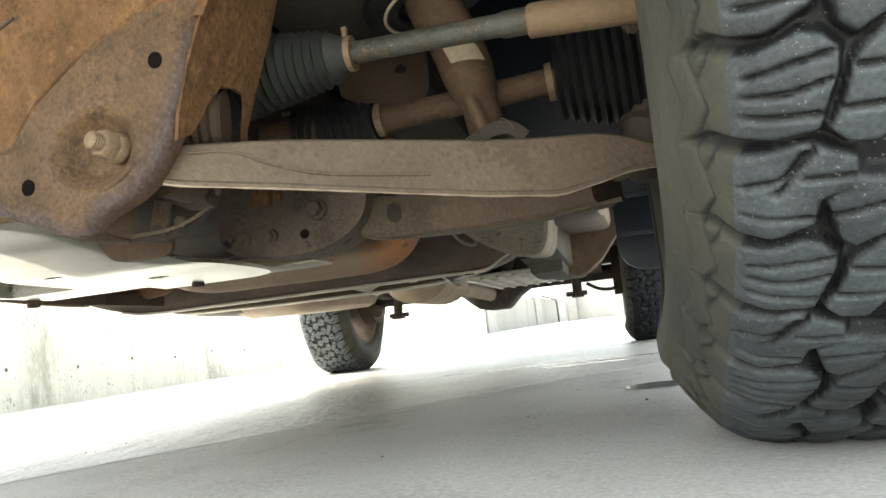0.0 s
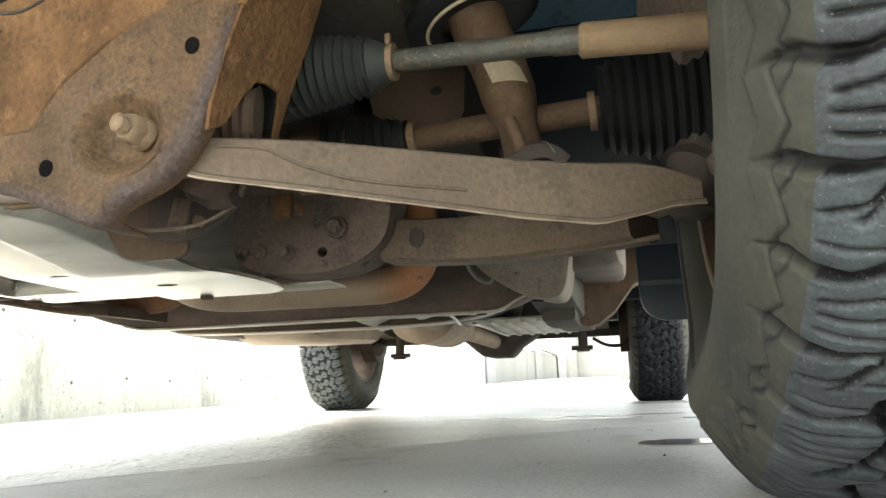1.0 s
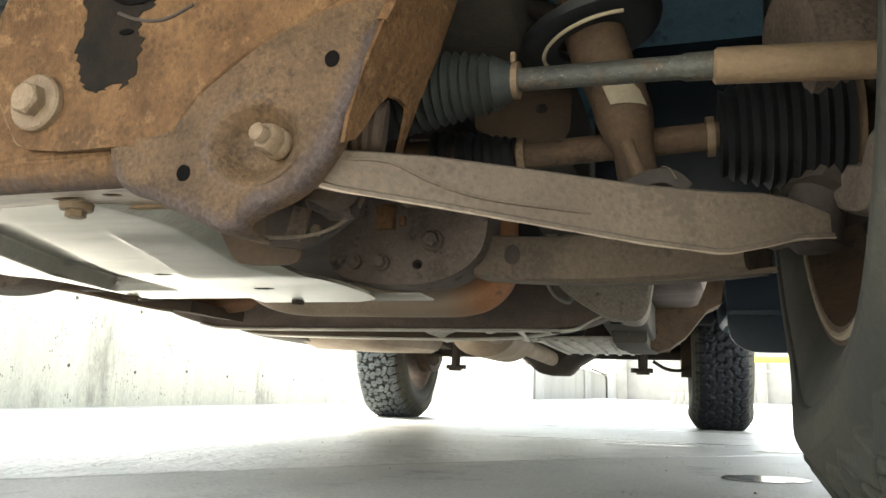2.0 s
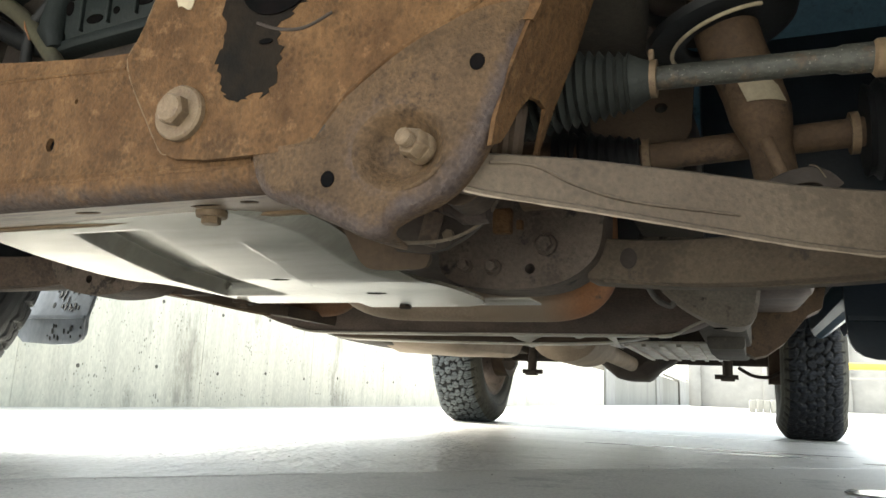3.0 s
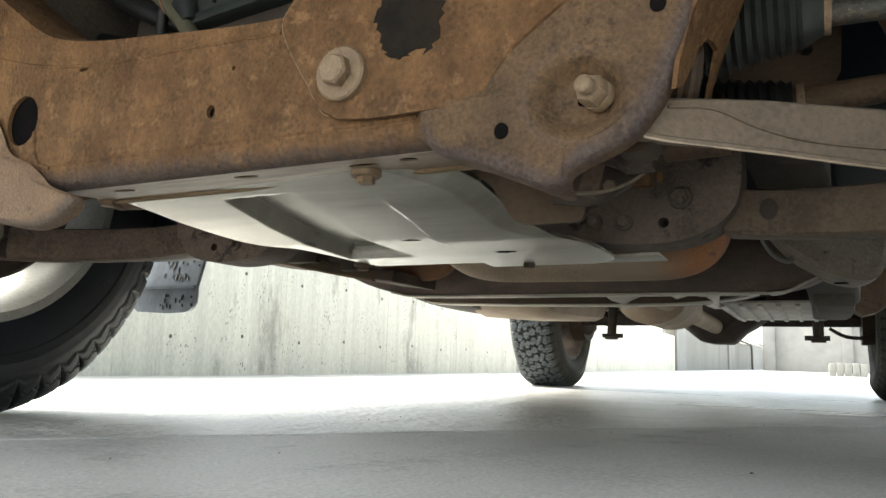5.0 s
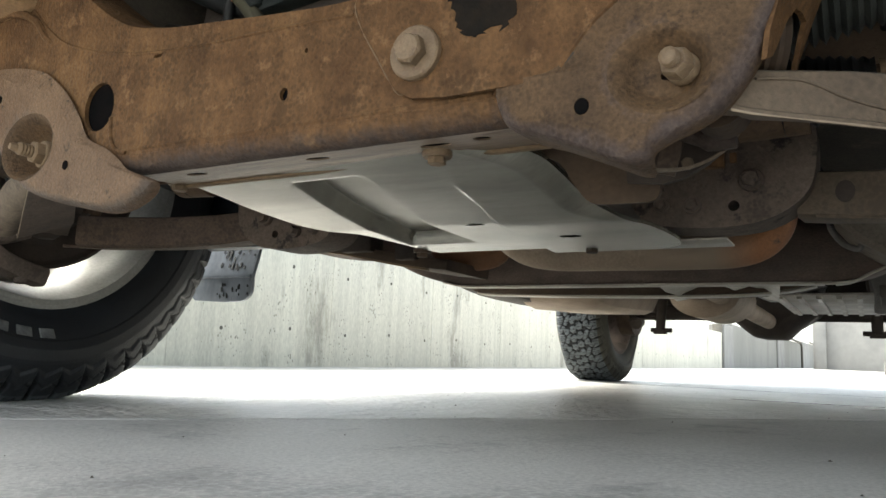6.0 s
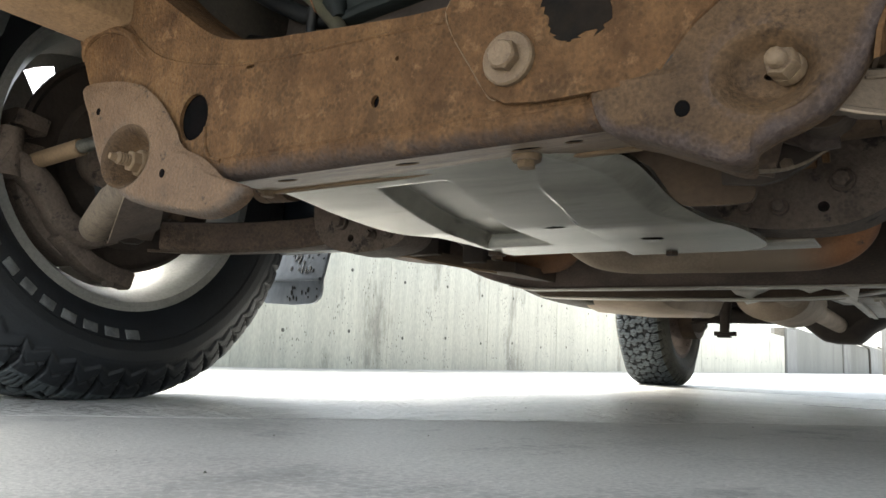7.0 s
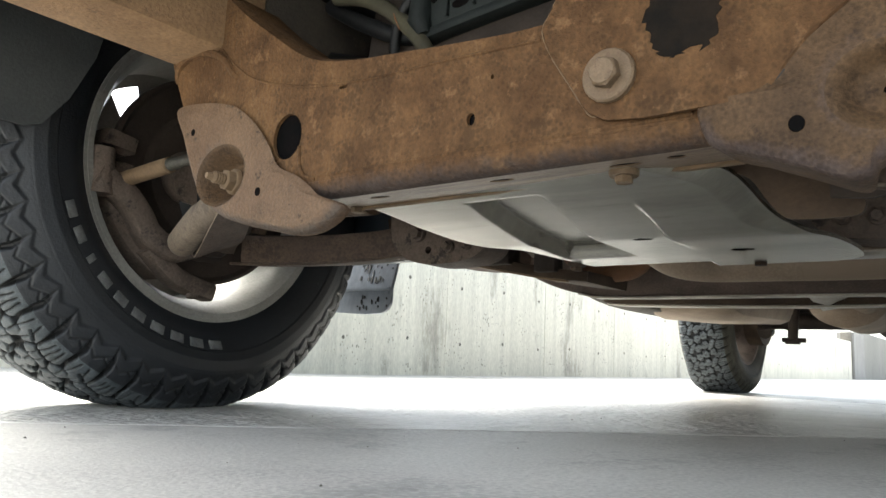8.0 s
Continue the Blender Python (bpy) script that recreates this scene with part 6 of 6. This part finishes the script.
    axle = fpart("rear_axle", bm, DARK_STEEL, "dark rear axle tube")
    b = bmesh.new()
    prof = [(-0.20, 0.40), (-0.16, 0.335), (-0.09, 0.275), (-0.05, 0.243), (0.0, 0.233), (0.09, 0.233), (0.11, 0.245), (0.15, 0.285), (0.24, 0.34), (0.27, 0.40), (0.1, 0.46), (-0.05, 0.46)]
    rings = []
    for y, f in ((3.20, 0.55), (3.24, 0.85), (3.30, 0.98), (3.45, 1.0), (3.56, 0.8)):
        rings.append([Vector((0.03 + (x - 0.03) * f, y, 0.37 + (z - 0.37) * f)) for x, z in prof])
    loft(b, rings)
    sub("differential", b, DARK_STEEL, axle, "dark differential housing with a flat flange")
    for s in (1, -1):
        b = bmesh.new()
        tube(b, [(0.455, 3.21, 0.262), (0.455, 3.24, 0.38), (0.43, 3.3, 0.62)], [0.022, 0.024, 0.026], 14)
        box(b, (0.425, 3.19, 0.243), (0.485, 3.23, 0.258), 0.003)
        tube(b, [(0.40, 3.21, 0.262), (0.50, 3.21, 0.262)], 0.011, 10)
        fpart("rear_shock", flip(b, s), DARK_STEEL, "dark rear shock absorber")
        b = bmesh.new()
        bar(b, spline([(0.53, 2.75, 0.50), (0.545, 3.1, 0.40), (0.55, 3.43, 0.375), (0.55, 3.8, 0.40), (0.54, 4.2, 0.50)], 4), 0.065, 0.035, bev=0.2)
        fpart("leaf_spring", flip(b, s), BROWN_STEEL, "brown leaf spring")
        b = bmesh.new()
        tube(b, [(0.63, 3.43, 0.39), (0.70, 3.43, 0.39)], 0.15, 28)
        fpart("brake_drum", flip(b, s), BROWN_STEEL, "brown rear brake drum")
        b = bmesh.new()
        box(b, (0.57, 2.62, 0.42), (0.74, 2.66, 0.62), 0.02)
        fpart("wheel_arch_liner", flip(b, s), PLASTIC, "dark wheel arch liner")
        # mud flap behind the front wheel
        b = bmesh.new()
        x0 = 0.630 if s > 0 else 0.699
        out = [(x0, 0.62), (x0, 0.259), (x0, 0.257), (x0 + 0.001, 0.238), (x0 + 0.004, 0.226), (x0 + 0.010, 0.217), (x0 + 0.020, 0.210), (x0 + 0.034, 0.206), (0.78, 0.204), (0.87, 0.208), (0.89, 0.224), (0.89, 0.257), (0.89, 0.259), (0.89, 0.62)]
        plate(b, out, [], lambda u, v, d: Vector((u, 0.70 + 0.28 * max(0, v - 0.258) + 0.10 * max(0, 0.258 - v) + d, v)), 0.008)
        plate(b, [(x0 + 0.003, 0.262), (x0 + 0.003, 0.256), (0.888, 0.256), (0.888, 0.262)], [], lambda u, v, d: Vector((u, 0.696 + d, v)), 0.01)
        flap = fpart("mud_flap", flip(b, s), FLAP if s < 0 else UNLIT_BLUE, "blue-grey rubber mud flap spattered with mud" if s < 0 else "blue mud flap behind the wheel, darkened as unlit")
        if s < 0:
            b = bmesh.new()
            rng = random.Random(17)
            for _ in range(60):
                u, v = rng.uniform(0.706, 0.80), rng.uniform(0.214, 0.335)
                if abs(v - 0.258) < 0.014:
                    continue
                w = rng.choice((0.0012, 0.0018, 0.0026))
                plate(b, ring2(u, v, w, w * rng.uniform(1.2, 3.6), 8), [], lambda p, q, d: Vector((p, 0.698 + 0.28 * max(0, q - 0.258) + 0.10 * max(0, 0.258 - q) + d, q)), 0.0015)
            tagged(sub("mud_spots", flip(b, s), BLACK_RUBBER, flap), "dark dried mud spots", kind="stuff")
    b = bmesh.new()
    tube(b, [(-0.60, 3.30, 0.30), (-0.60, 3.36, 0.31)], 0.032, 16)
    tube(b, spline([(-0.70, 3.34, 0.33), (-0.62, 3.30, 0.315), (-0.52, 3.30, 0.325), (-0.46, 3.28, 0.30)], 4), 0.007, 8)
    fpart("brake_cylinder", b, DARK_STEEL, "small brake cylinder with its line")
    b = bmesh.new()
    tube(b, spline([(0.50, 3.3, 0.31), (0.56, 3.3, 0.275), (0.63, 3.3, 0.27), (0.69, 3.3, 0.30)], 5), 0.008, 8)
    fpart("brake_line", b, DARK_STEEL, "thin brake line")
    # engine bay lower parts above the crossmember
    b = bmesh.new()
    bar(b, spline([(-0.150, 0.125, 0.488), (-0.13, 0.125, 0.494), (-0.08, 0.125, 0.497), (0.03, 0.125, 0.507)], 5), 0.045, 0.05, bev=0.5)
    block = fpart("connector_block", b, TEAL, "dusty dark plastic connector block")
    b = bmesh.new()
    bar(b, spline([(-0.14, 0.115, 0.462), (-0.10, 0.115, 0.468), (0.03, 0.115, 0.478)], 5), 0.03, 0.012, bev=0.6)
    sub("lower_edge", b, TEAL, block)
    b = bmesh.new()
    tube(b, [(-0.135, 0.105, 0.525), (-0.135, 0.10, 0.48), (-0.128, 0.10, 0.462)], [0.012, 0.014, 0.008], 12)
    sub("end_post", b, TEAL, block)
    for k in range(3):
        b = bmesh.new()
        box(b, (-0.10 + 0.035 * k, 0.0985, 0.478 + 0.004 * k), (-0.097 + 0.035 * k, 0.104, 0.512 + 0.004 * k), 0.001)
        sub("rib", b, TEAL, block)
    for x, z, rx, rz in ((-0.082, 0.489, 0.011, 0.005), (-0.055, 0.494, 0.004, 0.004), (-0.020, 0.500, 0.013, 0.006), (-0.118, 0.506, 0.005, 0.008)):
        b = bmesh.new()
        plate(b, ring2(x, z, rx, rz, 14), [], lambda u, v, d: Vector((u, 0.1018 + d, v)), 0.001)
        sub("socket", b, VOID, block, "oval socket painted black")
    for pts, r in (([(-0.30, 0.12, 0.55), (-0.22, 0.11, 0.50), (-0.15, 0.12, 0.475), (-0.05, 0.13, 0.50)], 0.010), ([(-0.34, 0.16, 0.50), (-0.26, 0.15, 0.47), (-0.20, 0.15, 0.44), (-0.1, 0.16, 0.44)], 0.014), ([(-0.10, 0.11, 0.56), (-0.16, 0.10, 0.50), (-0.18, 0.11, 0.45)], 0.006)):
        b = bmesh.new()
        tube(b, spline(pts, 5), r, 10)
        fpart("hose", b, BLACK_RUBBER, "black hose")
    b = bmesh.new()
    tube(b, spline([(-0.27, 0.10, 0.545), (-0.221, 0.10, 0.530), (-0.175, 0.10, 0.500), (-0.133, 0.10, 0.458), (-0.12, 0.11, 0.43)], 5), 0.009, 10)
    fpart("cable", b, OLIVE, "olive dusty cable")
    b = bmesh.new()
    bar(b, [(-0.168, 0.094, 0.497), (-0.162, 0.094, 0.486), (-0.158, 0.094, 0.474)], [0.004, 0.010, 0.002], 0.001)
    fpart("dry_leaf", b, ORANGE, "dry brown leaf caught on the cable")


underbody()


def front_liners():
    b = bmesh.new()
    plate(b, [(-0.32, 0.405), (-0.085, 0.397), (-0.062, 0.405), (-0.03, 0.45), (0.0, 0.52), (0.03, 0.66), (-0.32, 0.66)], [], lambda u, v, d: Vector((-0.655 - d, u, v)), 0.006)
    fpart("front_wheel_liner", b, LINER, "dark grey plastic wheel liner")
    # second liner lies out of view, added to shade the driver's-side tyre
    b = bmesh.new()
    rings = []
    for x in (0.60, 0.884):
        arc = [(r, radians(a)) for r, turn in ((0.455, 1), (0.462, -1)) for a in list(range(32, 173, 10))[::turn]]
        rings.append([Vector((x, 0.27 + r * math.cos(a), 0.41 + r * math.sin(a))) for r, a in arc])
    loft(b, rings)
    fpart("front_wheel_liner", b, LINER, "dark grey plastic wheel liner")


front_liners()


def bodywork():
    """The painted shell: it shades the underside."""
    side = [(-0.42, 0.86), (-0.20, 0.72)]
    side += [(0.28 + 0.48 * math.cos(radians(a)), 0.48 + 0.46 * math.sin(radians(a))) for a in range(165, 10, -15)]
    side += [(0.77, 0.46), (0.82, 0.43), (2.85, 0.42), (2.94, 0.46)]
    side += [(3.43 + 0.48 * math.cos(radians(a)), 0.50 + 0.46 * math.sin(radians(a))) for a in range(165, 10, -15)]
    side += [(3.93, 0.52), (4.65, 0.55), (4.70, 1.15), (2.75, 1.18), (2.65, 1.75), (1.25, 1.80), (0.65, 1.20), (-0.38, 1.08), (-0.45, 0.95)]
    bm = bmesh.new()
    for x in (0.885, -0.925):
        plate(bm, side, [], lambda u, v, d: Vector((x + d, u, v)), 0.04)
    for x0, z0 in ((0.762, 0.402), (-0.835, 0.428)):
        rings = []
        for y in (0.86, 0.90, 1.6, 2.2, 2.76, 2.82):
            e = 0.03 if y in (0.86, 2.82) else 0.0
            rings.append([Vector((x0 + u * 0.07, y, z0 + e + v)) for u, v in ((0.0, 0.09), (0.03, 0.03), (0.2, 0.008), (0.5, 0.0), (0.8, 0.010), (0.97, 0.03), (1.0, 0.09))])
        loft(bm, rings)
    top = [(4.68, 0.56), (4.70, 1.15), (2.75, 1.18), (2.65, 1.75), (1.25, 1.80), (0.65, 1.20), (-0.38, 1.05), (-0.45, 0.92), (-0.43, 0.87)]
    rings = []
    for x in (-0.886, 0.886):
        rings.append([Vector((x, y, z)) for y, z in top] + [Vector((x, y + 0.03 * (1 if y < 2 else -1), z - 0.03)) for y, z in top[::-1]])
    loft(bm, rings)
    fpart("body", bm, BLUE, "dark blue painted body", smooth=False)
    b = bmesh.new()
    box(b, (-0.9, -0.55, 0.83), (0.9, -0.42, 1.00), 0.04)
    fpart("bumper", b, PLASTIC, "black front bumper")
    # out-of-view panel added to stop light entering the engine bay
    b = bmesh.new()
    box(b, (-0.86, -0.335, 0.60), (0.86, -0.305, 1.03), 0.006)
    fpart("radiator_support", b, PLASTIC, "unseen black panel added to keep front light out")


bodywork()
